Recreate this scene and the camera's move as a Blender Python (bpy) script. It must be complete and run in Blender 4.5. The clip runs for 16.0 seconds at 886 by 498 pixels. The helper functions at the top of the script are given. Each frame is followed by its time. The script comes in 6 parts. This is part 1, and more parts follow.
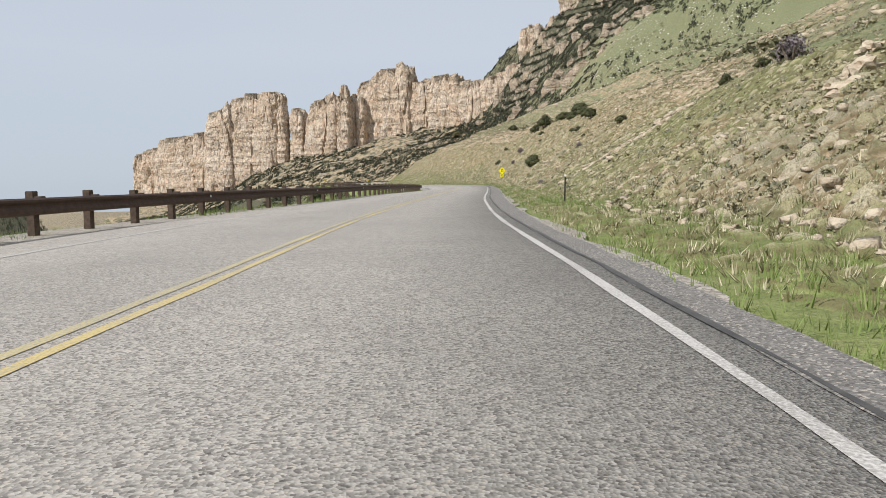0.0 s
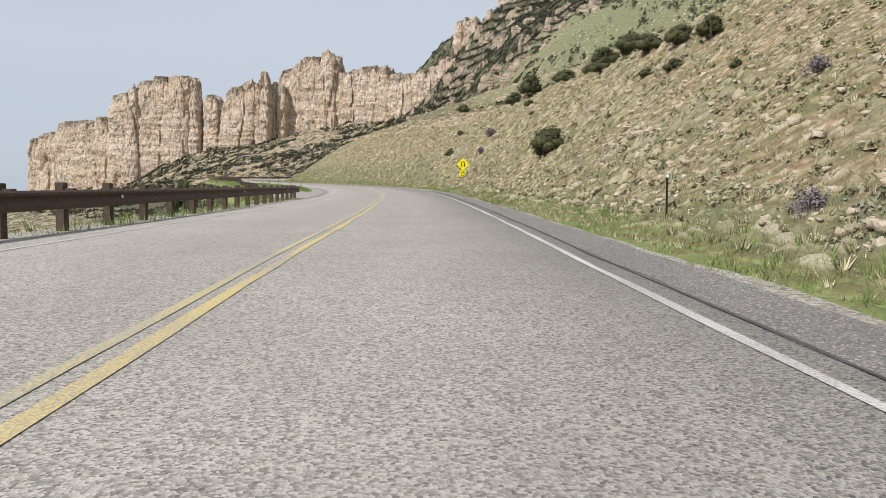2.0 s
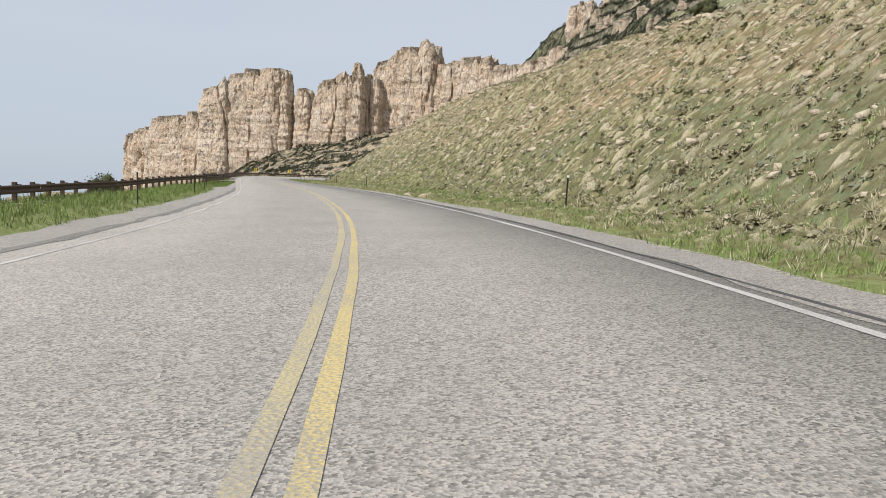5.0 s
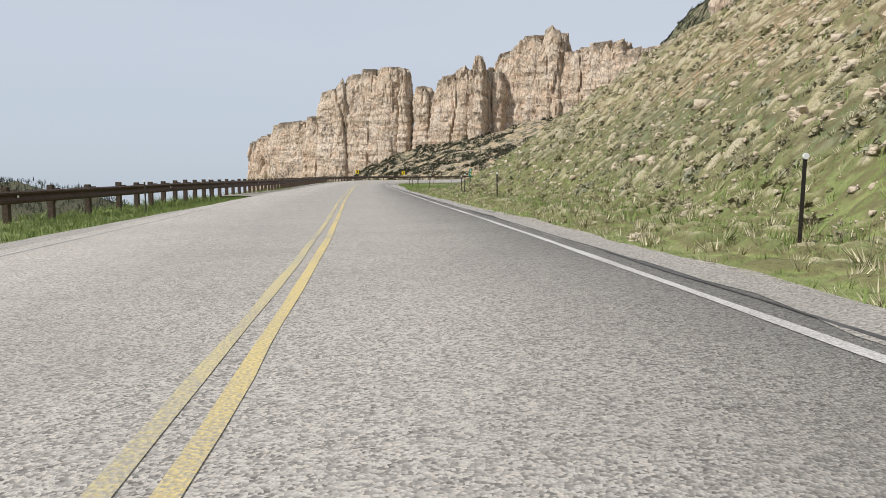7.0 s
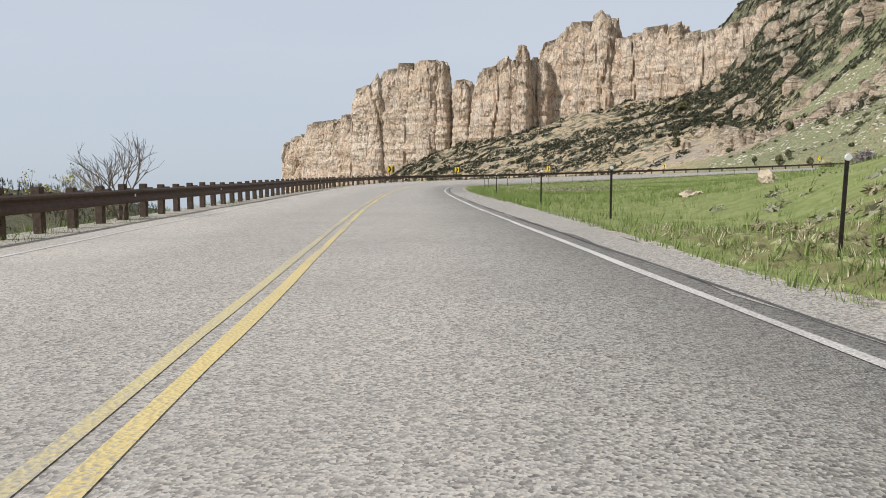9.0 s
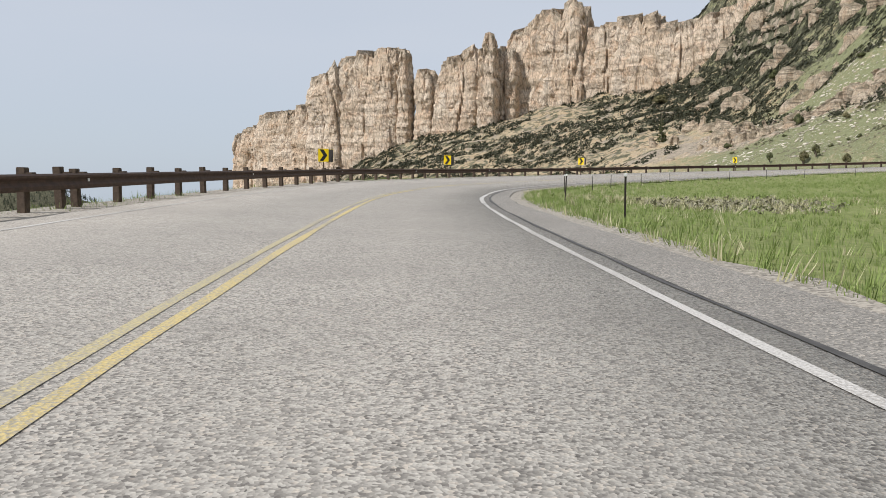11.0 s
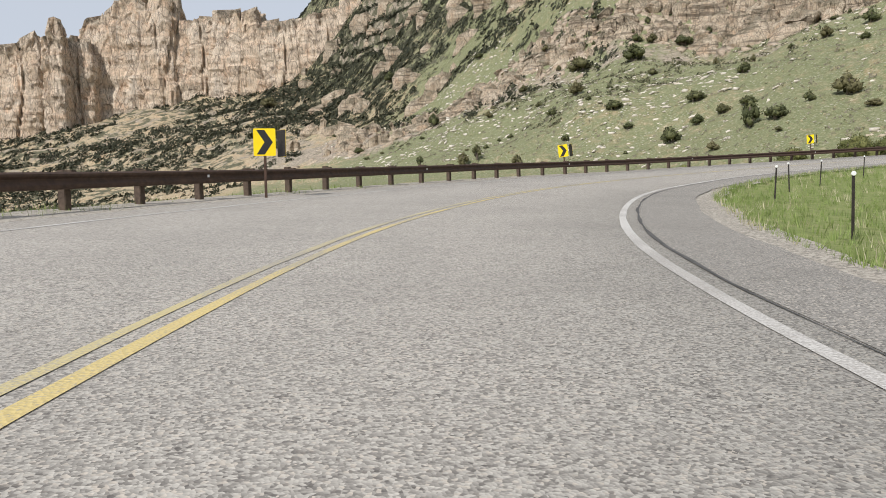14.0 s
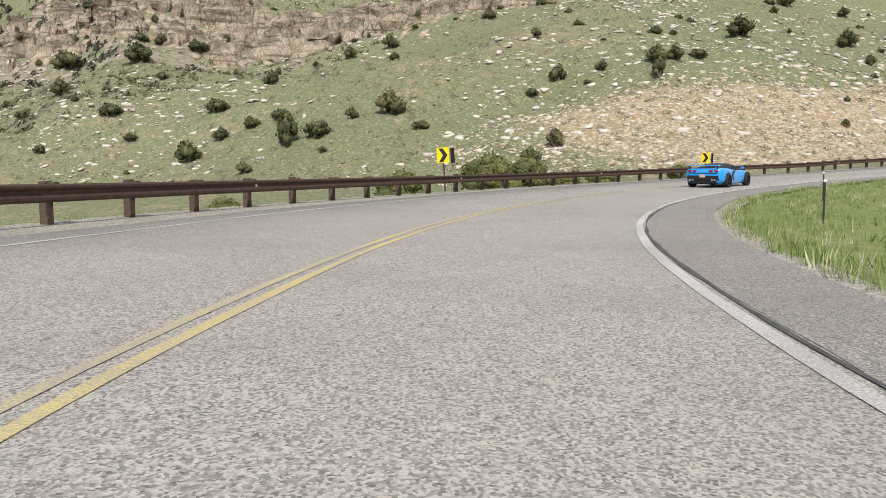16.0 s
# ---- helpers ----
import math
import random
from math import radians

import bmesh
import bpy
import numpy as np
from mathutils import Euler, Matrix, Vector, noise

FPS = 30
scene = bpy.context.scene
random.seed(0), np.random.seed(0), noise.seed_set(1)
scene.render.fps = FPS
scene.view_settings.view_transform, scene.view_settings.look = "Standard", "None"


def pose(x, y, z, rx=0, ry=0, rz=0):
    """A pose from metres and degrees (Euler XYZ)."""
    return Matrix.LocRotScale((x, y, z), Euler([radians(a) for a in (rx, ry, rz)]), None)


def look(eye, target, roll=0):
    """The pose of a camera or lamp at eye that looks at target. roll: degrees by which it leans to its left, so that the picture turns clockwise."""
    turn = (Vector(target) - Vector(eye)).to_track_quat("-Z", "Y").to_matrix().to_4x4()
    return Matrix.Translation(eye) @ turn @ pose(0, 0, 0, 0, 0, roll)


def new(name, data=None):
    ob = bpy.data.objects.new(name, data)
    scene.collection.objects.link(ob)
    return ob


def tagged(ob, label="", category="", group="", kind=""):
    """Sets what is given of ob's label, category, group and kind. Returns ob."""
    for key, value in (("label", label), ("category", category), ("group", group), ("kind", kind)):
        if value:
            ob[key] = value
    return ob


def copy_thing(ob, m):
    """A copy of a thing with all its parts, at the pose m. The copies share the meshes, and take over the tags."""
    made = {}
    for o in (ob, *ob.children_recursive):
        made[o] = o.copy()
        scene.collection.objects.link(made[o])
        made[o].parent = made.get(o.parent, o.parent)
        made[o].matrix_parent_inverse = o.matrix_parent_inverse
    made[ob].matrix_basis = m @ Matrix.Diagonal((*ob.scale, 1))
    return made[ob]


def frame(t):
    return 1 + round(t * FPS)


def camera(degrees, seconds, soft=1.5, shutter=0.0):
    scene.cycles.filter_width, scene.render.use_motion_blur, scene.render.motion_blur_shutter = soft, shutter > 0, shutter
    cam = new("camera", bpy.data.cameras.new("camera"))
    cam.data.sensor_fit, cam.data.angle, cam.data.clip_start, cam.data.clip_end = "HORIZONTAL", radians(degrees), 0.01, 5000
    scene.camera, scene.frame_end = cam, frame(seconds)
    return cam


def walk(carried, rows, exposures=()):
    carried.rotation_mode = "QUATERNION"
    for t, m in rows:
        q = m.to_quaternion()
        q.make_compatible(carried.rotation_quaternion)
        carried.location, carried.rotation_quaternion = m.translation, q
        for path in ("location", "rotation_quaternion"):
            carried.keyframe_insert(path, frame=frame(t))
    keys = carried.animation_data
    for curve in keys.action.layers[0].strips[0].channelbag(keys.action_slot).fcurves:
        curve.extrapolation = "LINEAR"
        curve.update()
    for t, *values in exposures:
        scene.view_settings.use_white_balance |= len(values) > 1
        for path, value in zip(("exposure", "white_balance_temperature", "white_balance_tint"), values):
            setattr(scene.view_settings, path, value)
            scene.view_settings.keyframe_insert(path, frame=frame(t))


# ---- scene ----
# ---- the camera and its drive ----
cam = camera(60.0, 16.0, 0.9)
EYE = 0.92
ROWS = [
    (0.0, 0.00, 0.00, 0.00, 0.09, -5.04, 0.91),
    (0.5, -0.24, 15.57, 0.00, -1.99, -5.23, 0.51),
    (1.0, 0.03, 30.98, 0.00, -3.65, -5.33, 0.01),
    (1.5, 0.65, 46.23, 0.00, -4.77, -5.16, -0.65),
    (2.0, 1.42, 61.36, 0.00, -5.30, -5.02, -1.19),
    (2.5, 2.16, 76.37, 0.00, -5.35, -5.02, -1.70),
    (3.0, 2.75, 91.28, 0.00, -4.95, -4.92, -2.14),
    (3.5, 3.07, 106.09, 0.00, -4.13, -4.94, -2.41),
    (4.0, 3.01, 120.77, 0.00, -2.67, -4.96, -2.50),
    (4.5, 2.40, 135.31, 0.00, -0.53, -5.00, -2.45),
    (5.0, 1.10, 149.67, 0.00, 1.98, -5.06, -2.26),
    (5.5, -0.89, 163.81, 0.00, 4.57, -5.12, -1.92),
    (6.0, -3.52, 177.72, 0.00, 6.87, -5.21, -1.39),
    (6.5, -6.62, 191.26, 0.00, 9.12, -5.27, -0.86),
    (7.0, -10.05, 204.35, 0.00, 10.89, -5.31, -0.28),
    (7.5, -13.66, 217.01, 0.00, 12.19, -5.31, -0.07),
    (8.0, -17.34, 229.34, 0.00, 13.05, -5.33, 0.49),
    (8.5, -21.00, 241.38, 0.00, 13.49, -5.40, 0.66),
    (9.0, -24.58, 253.13, 0.00, 13.66, -5.38, 0.69),
    (9.5, -28.06, 264.71, 0.00, 13.48, -5.42, 0.54),
    (10.0, -31.45, 276.22, 0.00, 13.02, -5.52, 0.32),
    (10.5, -34.67, 287.68, 0.00, 12.11, -5.63, 0.10),
    (11.0, -37.63, 299.11, 0.00, 10.62, -5.74, 0.01),
    (11.5, -40.19, 310.54, 0.00, 8.39, -5.80, 0.13),
    (12.0, -42.18, 321.97, 0.00, 5.51, -5.82, 0.53),
    (12.5, -43.46, 333.36, 0.00, 1.67, -5.75, 0.95),
    (13.0, -43.74, 344.51, 0.00, -3.78, -5.67, 1.28),
    (13.5, -42.78, 355.11, 0.01, -10.63, -5.54, 1.41),
    (14.0, -40.49, 365.10, 0.06, -18.40, -5.28, 1.41),
    (14.5, -36.87, 374.38, 0.17, -26.77, -4.96, 1.22),
    (15.0, -31.97, 382.81, 0.32, -35.50, -4.72, 0.96),
    (15.5, -25.92, 390.28, 0.52, -44.27, -4.40, 0.80),
    (16.0, -18.92, 396.62, 0.77, -53.26, -4.11, 0.44),
]
walk(cam, [(t, pose(x, y, EYE + z, 90 + pitch, roll, yaw)) for t, x, y, z, yaw, pitch, roll in ROWS])

# ---- sky and sun ----
SUN_FROM = Vector((-0.62, -0.48, 0.74)).normalized()
scene.view_settings.exposure = 0.27
world = bpy.data.worlds.new("sky")
scene.world = world
world.use_nodes = True
wt = world.node_tree
wt.nodes.clear()
w_out = wt.nodes.new("ShaderNodeOutputWorld")
w_bg = wt.nodes.new("ShaderNodeBackground")
w_sky = wt.nodes.new("ShaderNodeTexSky")
w_sky.sky_type = "NISHITA"
w_sky.sun_disc = False
w_sky.sun_elevation = math.asin(SUN_FROM.z)
w_sky.sun_rotation = math.atan2(SUN_FROM.x, SUN_FROM.y)
w_sky.altitude = 1800
w_sky.air_density = 1.0
w_sky.dust_density = 2.0
# a thin veil of high cloud over the blue
w_co = wt.nodes.new("ShaderNodeTexCoord")
w_map = wt.nodes.new("ShaderNodeMapping")
w_map.inputs["Scale"].default_value = (1.0, 1.0, 4.0)
w_noise = wt.nodes.new("ShaderNodeTexNoise")
w_noise.inputs["Scale"].default_value = 2.2
w_noise.inputs["Detail"].default_value = 5
w_ramp = wt.nodes.new("ShaderNodeMapRange")
w_ramp.inputs["From Min"].default_value = 0.3
w_ramp.inputs["From Max"].default_value = 0.75
w_ramp.inputs["To Min"].default_value = 0.86
w_ramp.inputs["To Max"].default_value = 0.95
w_veil = wt.nodes.new("ShaderNodeMix")
w_veil.data_type = "RGBA"
w_low = wt.nodes.new("ShaderNodeMix")
w_low.data_type = "RGBA"
w_low.inputs["A"].default_value = (4.2, 4.8, 5.6, 1)
w_low.inputs["B"].default_value = (5.0, 5.4, 6.1, 1)
w_sep = wt.nodes.new("ShaderNodeSeparateXYZ")
w_up = wt.nodes.new("ShaderNodeMapRange")
w_up.inputs["From Min"].default_value = -0.01
w_up.inputs["From Max"].default_value = 0.16
wt.links.new(w_co.outputs["Generated"], w_sep.inputs["Vector"])
wt.links.new(w_sep.outputs["Z"], w_up.inputs["Value"])
wt.links.new(w_up.outputs["Result"], w_low.inputs["Factor"])
wt.links.new(w_low.outputs["Result"], w_veil.inputs["B"])
wt.links.new(w_co.outputs["Generated"], w_map.inputs["Vector"])
wt.links.new(w_map.outputs["Vector"], w_noise.inputs["Vector"])
wt.links.new(w_noise.outputs["Fac"], w_ramp.inputs["Value"])
wt.links.new(w_ramp.outputs["Result"], w_veil.inputs["Factor"])
wt.links.new(w_sky.outputs["Color"], w_veil.inputs["A"])
wt.links.new(w_veil.outputs["Result"], w_bg.inputs["Color"])
wt.links.new(w_bg.outputs["Background"], w_out.inputs["Surface"])
w_bg.inputs["Strength"].default_value = 0.1
sun_data = bpy.data.lights.new("sun", "SUN")
sun_data.energy = 3.35
sun_data.angle = radians(0.9)
sun_data.color = (1.0, 0.975, 0.955)
sun = new("sun", sun_data)
sun.matrix_world = look(SUN_FROM * 100, (0, 0, 0))


# ---- materials ----
class Nodes:
    """A small helper to string a node material together."""

    def __init__(self, name, rough=0.8, metal=0.0, spec=0.5):
        self.mat = bpy.data.materials.new(name)
        self.mat.use_nodes = True
        self.t = self.mat.node_tree
        self.b = self.t.nodes["Principled BSDF"]
        self.b.inputs["Roughness"].default_value = rough
        self.b.inputs["Metallic"].default_value = metal
        self.b.inputs["Specular IOR Level"].default_value = spec

    def link(self, a, b):
        self.t.links.new(a, b)

    def pos(self, scale=(1, 1, 1)):
        g = self.t.nodes.new("ShaderNodeNewGeometry")
        m = self.t.nodes.new("ShaderNodeMapping")
        m.inputs["Scale"].default_value = scale
        self.link(g.outputs["Position"], m.inputs["Vector"])
        return m.outputs["Vector"]

    def noise(self, scale, detail=4.0, rough=0.55, at=None, distort=0.0):
        n = self.t.nodes.new("ShaderNodeTexNoise")
        n.inputs["Scale"].default_value = scale
        n.inputs["Detail"].default_value = detail
        n.inputs["Roughness"].default_value = rough
        n.inputs["Distortion"].default_value = distort
        self.link(at or self.pos(), n.inputs["Vector"])
        return n.outputs["Fac"]

    def cells(self, scale, at=None, feature="F1", what="Distance"):
        n = self.t.nodes.new("ShaderNodeTexVoronoi")
        n.feature = feature
        n.inputs["Scale"].default_value = scale
        self.link(at or self.pos(), n.inputs["Vector"])
        return n.outputs[what]

    def span(self, v, a, b, lo=0.0, hi=1.0):
        n = self.t.nodes.new("ShaderNodeMapRange")
        for k, x in (("From Min", a), ("From Max", b), ("To Min", lo), ("To Max", hi)):
            n.inputs[k].default_value = x
        self.link(v, n.inputs["Value"])
        return n.outputs["Result"]

    def math(self, op, a, b):
        n = self.t.nodes.new("ShaderNodeMath")
        n.operation = op
        for k, x in enumerate((a, b)):
            if isinstance(x, (int, float)):
                n.inputs[k].default_value = x
            else:
                self.link(x, n.inputs[k])
        return n.outputs["Value"]

    def mix(self, f, a, b):
        n = self.t.nodes.new("ShaderNodeMix")
        n.data_type = "RGBA"
        if isinstance(f, (int, float)):
            n.inputs["Factor"].default_value = f
        else:
            self.link(f, n.inputs["Factor"])
        for k, x in (("A", a), ("B", b)):
            if isinstance(x, tuple):
                n.inputs[k].default_value = (*x, 1)
            else:
                self.link(x, n.inputs[k])
        return n.outputs["Result"]

    def attr(self, name):
        n = self.t.nodes.new("ShaderNodeAttribute")
        n.attribute_name = name
        return n.outputs["Fac"]

    def random(self):
        return self.t.nodes.new("ShaderNodeObjectInfo").outputs["Random"]

    def island(self):
        return self.t.nodes.new("ShaderNodeNewGeometry").outputs["Random Per Island"]

    def color(self, c):
        if isinstance(c, tuple):
            self.b.inputs["Base Color"].default_value = (*c, 1)
        else:
            self.link(c, self.b.inputs["Base Color"])
        return self

    def rough(self, v):
        self.link(v, self.b.inputs["Roughness"])
        return self

    def bump(self, h, strength=0.5, distance=0.05):
        n = self.t.nodes.new("ShaderNodeBump")
        n.inputs["Strength"].default_value = strength
        n.inputs["Distance"].default_value = distance
        self.link(h, n.inputs["Height"])
        self.link(n.outputs["Normal"], self.b.inputs["Normal"])
        return self


def make_ground():
    n = Nodes("hillside_soil", 0.95, spec=0.15)
    mid, fine = n.noise(0.35, 6, 0.65), n.noise(3.0, 5, 0.7)
    soil = n.mix(n.span(mid, 0.35, 0.7), (0.30, 0.22, 0.14), (0.50, 0.385, 0.26))
    soil = n.mix(n.span(n.noise(0.09, 5, 0.6), 0.46, 0.62, 0, 0.65), soil, (0.48, 0.31, 0.185))
    soil = n.mix(n.span(n.noise(7.0, 4, 0.7), 0.44, 0.34, 0, 0.6), soil, (0.17, 0.13, 0.085))
    grass = n.mix(n.span(fine, 0.3, 0.75), (0.12, 0.135, 0.065), (0.235, 0.245, 0.135))
    lush = n.mix(n.span(fine, 0.3, 0.75), (0.15, 0.18, 0.06), (0.27, 0.30, 0.115))
    clump = n.t.nodes.new("ShaderNodeSeparateColor")
    n.link(n.cells(2.6, what="Color"), clump.inputs["Color"])
    gap = n.cells(2.6)
    soil = n.mix(n.span(clump.outputs["Red"], 0.1, 0.9, 0.75, 0), soil, (0.25, 0.215, 0.12))
    soil = n.mix(n.span(clump.outputs["Green"], 0.72, 0.8, 0, 0.6), soil, (0.60, 0.52, 0.38))
    grass = n.mix(n.span(clump.outputs["Red"], 0.5, 0.9, 0, 0.5), grass, (0.31, 0.29, 0.175))
    grass = n.mix(n.span(clump.outputs["Blue"], 0.6, 0.9, 0, 0.5), grass, (0.14, 0.145, 0.065))
    lush = n.mix(n.span(clump.outputs["Red"], 0.55, 0.95, 0, 0.5), lush, (0.29, 0.29, 0.13))
    cover = n.math("ADD", n.attr("green"), n.span(mid, 0.2, 0.8, -0.4, 0.4))
    c = n.mix(n.span(cover, 0.3, 0.65), soil, grass)
    c = n.mix(n.span(n.math("ADD", n.attr("lush"), n.span(mid, 0.2, 0.8, -0.3, 0.3)), 0.35, 0.7), c, lush)
    stone = n.math("MULTIPLY", n.span(n.math("ADD", n.cells(1.3), n.span(fine, 0.3, 0.7, -0.12, 0.12)), 0.2, 0.3, 0.8, 0), n.span(mid, 0.45, 0.55))
    c = n.mix(n.math("MULTIPLY", stone, n.attr("stony")), c, (0.46, 0.42, 0.35))
    rock = n.mix(n.span(n.noise(0.3, 8, 0.75, n.pos((1, 1, 3))), 0.3, 0.7), (0.20, 0.165, 0.125), (0.44, 0.375, 0.295))
    rock = n.mix(n.span(n.cells(0.4, n.pos((1, 1, 2.5)), "DISTANCE_TO_EDGE"), 0.0, 0.08, 0.75, 0), rock, (0.13, 0.105, 0.08))
    rock = n.mix(n.span(n.noise(0.6, 4), 0.58, 0.66, 0, 0.8), rock, (0.15, 0.15, 0.085))
    c = n.mix(n.span(n.math("ADD", n.attr("rocky"), n.span(n.noise(0.08, 6, 0.7), 0.25, 0.75, -0.45, 0.45)), 0.4, 0.6), c, rock)
    shrub = n.span(n.math("ADD", n.attr("brush"), n.span(n.noise(0.17, 7, 0.7), 0.25, 0.75, -0.75, 0.55)), 0.42, 0.5)
    c = n.mix(shrub, c, n.mix(n.span(n.noise(0.5, 5, 0.7), 0.35, 0.65), (0.06, 0.062, 0.038), (0.15, 0.14, 0.09)))
    # matted tufts where the ground is raised into tussocks
    straw = n.mix(n.span(n.attr("tone"), 0.15, 0.6), (0.20, 0.185, 0.09), (0.42, 0.37, 0.215))
    straw = n.mix(n.span(n.attr("tone"), 0.62, 0.9, 0, 0.9), straw, (0.52, 0.45, 0.32))
    straw = n.mix(n.span(n.noise(0.16, 4), 0.5, 0.66, 0, 0.7), straw, (0.32, 0.285, 0.215))
    straw = n.mix(n.math("MULTIPLY", n.attr("lush"), n.span(n.attr("tone"), 0.35, 0.75, 0.95, 0.25)), straw, (0.165, 0.20, 0.07))
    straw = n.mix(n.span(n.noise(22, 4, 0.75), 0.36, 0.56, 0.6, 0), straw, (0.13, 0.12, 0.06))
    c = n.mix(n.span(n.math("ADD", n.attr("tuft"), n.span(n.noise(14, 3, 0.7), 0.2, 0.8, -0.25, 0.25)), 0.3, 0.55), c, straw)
    # dark brown painted low round each tussock, as the shade in the gaps
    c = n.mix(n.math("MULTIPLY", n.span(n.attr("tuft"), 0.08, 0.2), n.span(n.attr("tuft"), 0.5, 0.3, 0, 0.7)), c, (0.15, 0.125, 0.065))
    n.color(c).bump(n.math("ADD", n.math("ADD", mid, n.math("MULTIPLY", fine, 0.5)), n.math("ADD", n.math("MULTIPLY", gap, -0.3), n.math("MULTIPLY", n.noise(16, 3, 0.7), 0.25))), 0.9, 0.22)
    return n.mat


def make_cliff(name, low, high, warm, grey, dark, much_grey, q=1.0, bedded=False):
    """Fractured limestone: warm and grey patches, beds, upright streaks, two nets of cracks and pits. q: fineness."""
    n = Nodes(name, 0.93, spec=0.15)
    wall = n.noise(0.045 * q, 8, 0.6, n.pos((1, 1, 0.5)), 0.5)
    grain = n.noise(0.4 * q, 9, 0.78, n.pos((1, 1, 0.6)))
    strata = n.noise(0.2 * q, 5, 0.6, n.pos((0.1, 0.1, 1)))
    streak = n.noise(0.28 * q, 6, 0.65, n.pos((1, 1, 0.07)))
    c = n.mix(n.span(wall, 0.35, 0.66), low, high)
    c = n.mix(n.span(n.noise(0.09 * q, 6, 0.65), 0.5, 0.66, 0, 0.75), c, warm)
    c = n.mix(n.span(strata, 0.52, 0.66, 0, 0.35), c, warm)
    if bedded:
        c = n.mix(n.span(n.noise(0.16 * q, 4, 0.65, n.pos((0.12, 0.12, 1.6))), 0.54, 0.62, 0, 0.75), c, dark)
    c = n.mix(n.span(n.noise(0.06 * q, 7, 0.68, n.pos((1, 1, 1.4))), 0.66 - much_grey, 0.74 - much_grey, 0, 0.75), c, grey)
    c = n.mix(n.span(n.noise(0.8 * q, 6, 0.75), 0.34, 0.56, 0.45, 0), c, dark)
    wobble = n.pos((1, 1, 0.4))
    c = n.mix(n.span(n.cells(0.11 * q, wobble, "DISTANCE_TO_EDGE"), 0.0, 0.035, 0.65, 0), c, dark)
    c = n.mix(n.math("MULTIPLY", n.span(n.cells(0.2 * q, n.pos((1, 1, 0.16)), "DISTANCE_TO_EDGE"), 0.0, 0.045, 0.8, 0), n.span(n.noise(0.1 * q, 5), 0.4, 0.55)), c, dark)
    c = n.mix(n.math("MULTIPLY", n.span(n.cells(0.37 * q, wobble, "DISTANCE_TO_EDGE"), 0.0, 0.06, 0.75, 0), n.span(n.noise(0.13 * q, 4), 0.4, 0.56)), c, dark)
    c = n.mix(n.span(streak, 0.56, 0.70, 0, 0.15 if bedded else 0.6), c, tuple(0.5 * a + 0.5 * b for a, b in zip(dark, grey)))
    c = n.mix(n.span(grain, 0.45, 0.36, 0, 0.8), c, dark)
    brush = n.math("MULTIPLY", n.attr("brush"), n.span(n.noise(0.22, 5, 0.7), 0.42, 0.55))
    c = n.mix(brush, c, (0.09, 0.085, 0.055))
    n.color(c).bump(n.math("ADD", grain, n.math("MULTIPLY", strata, 0.5)), 1.0, 2.2 / q)
    return n.mat


def make_asphalt(name, a, b, chips=62.0):
    """Coarse stone chips in bitumen: each chip its own tone, dark gaps between."""
    n = Nodes(name, 0.85, spec=0.3)
    sep = n.t.nodes.new("ShaderNodeSeparateColor")
    n.link(n.cells(chips, what="Color"), sep.inputs["Color"])
    c = n.mix(n.span(sep.outputs["Red"], 0.05, 0.95), tuple(x * 0.72 for x in a), tuple(x * 1.12 for x in b))
    c = n.mix(n.span(sep.outputs["Green"], 0.86, 0.9, 0, 0.85), c, (0.50, 0.44, 0.37))
    c = n.mix(n.span(sep.outputs["Blue"], 0.14, 0.09, 0, 0.7), c, (0.07, 0.06, 0.055))
    c = n.mix(n.span(n.noise(0.4, 5, 0.6, n.pos()), 0.42, 0.7, 0, 0.35), c, tuple(x * 0.8 for x in a))
    c = n.mix(n.span(n.noise(7, 4, 0.6), 0.35, 0.7, 0, 0.25), c, b)
    n.color(c).bump(n.cells(chips), 0.5, 0.5 / chips)
    return n.mat


def make_paint(name, paint, under, wear=0.0):
    """Road paint, worn through to the stones in places."""
    n = Nodes(name, 0.75, spec=0.3)
    worn = n.math("ADD", n.span(n.noise(55, 3, 0.6), 0.25, 0.75), n.span(n.noise(0.35, 4), 0.3, 0.7, -0.35 + wear, 0.25 + wear))
    n.color(n.mix(n.span(worn, 0.35, 0.8), paint, under)).bump(n.cells(38.0), 0.6, 0.01)
    return n.mat


def make_simple(name, a, b, scale, rough=0.8, metal=0.0, bump=0.3, dist=0.01, spec=0.4):
    n = Nodes(name, rough, metal, spec)
    f = n.noise(scale, 6, 0.65)
    n.color(n.mix(n.span(f, 0.3, 0.7), a, b)).bump(n.noise(scale * 4, 4), bump, dist)
    return n.mat


def make_leaf(name, a, b, c=None):
    n = Nodes(name, 0.75, spec=0.2)
    col = n.mix(n.island(), a, b)
    if c:
        col = n.mix(n.span(n.random(), 0.55, 0.95, 0, 0.8), col, c)
    n.color(col)
    return n.mat


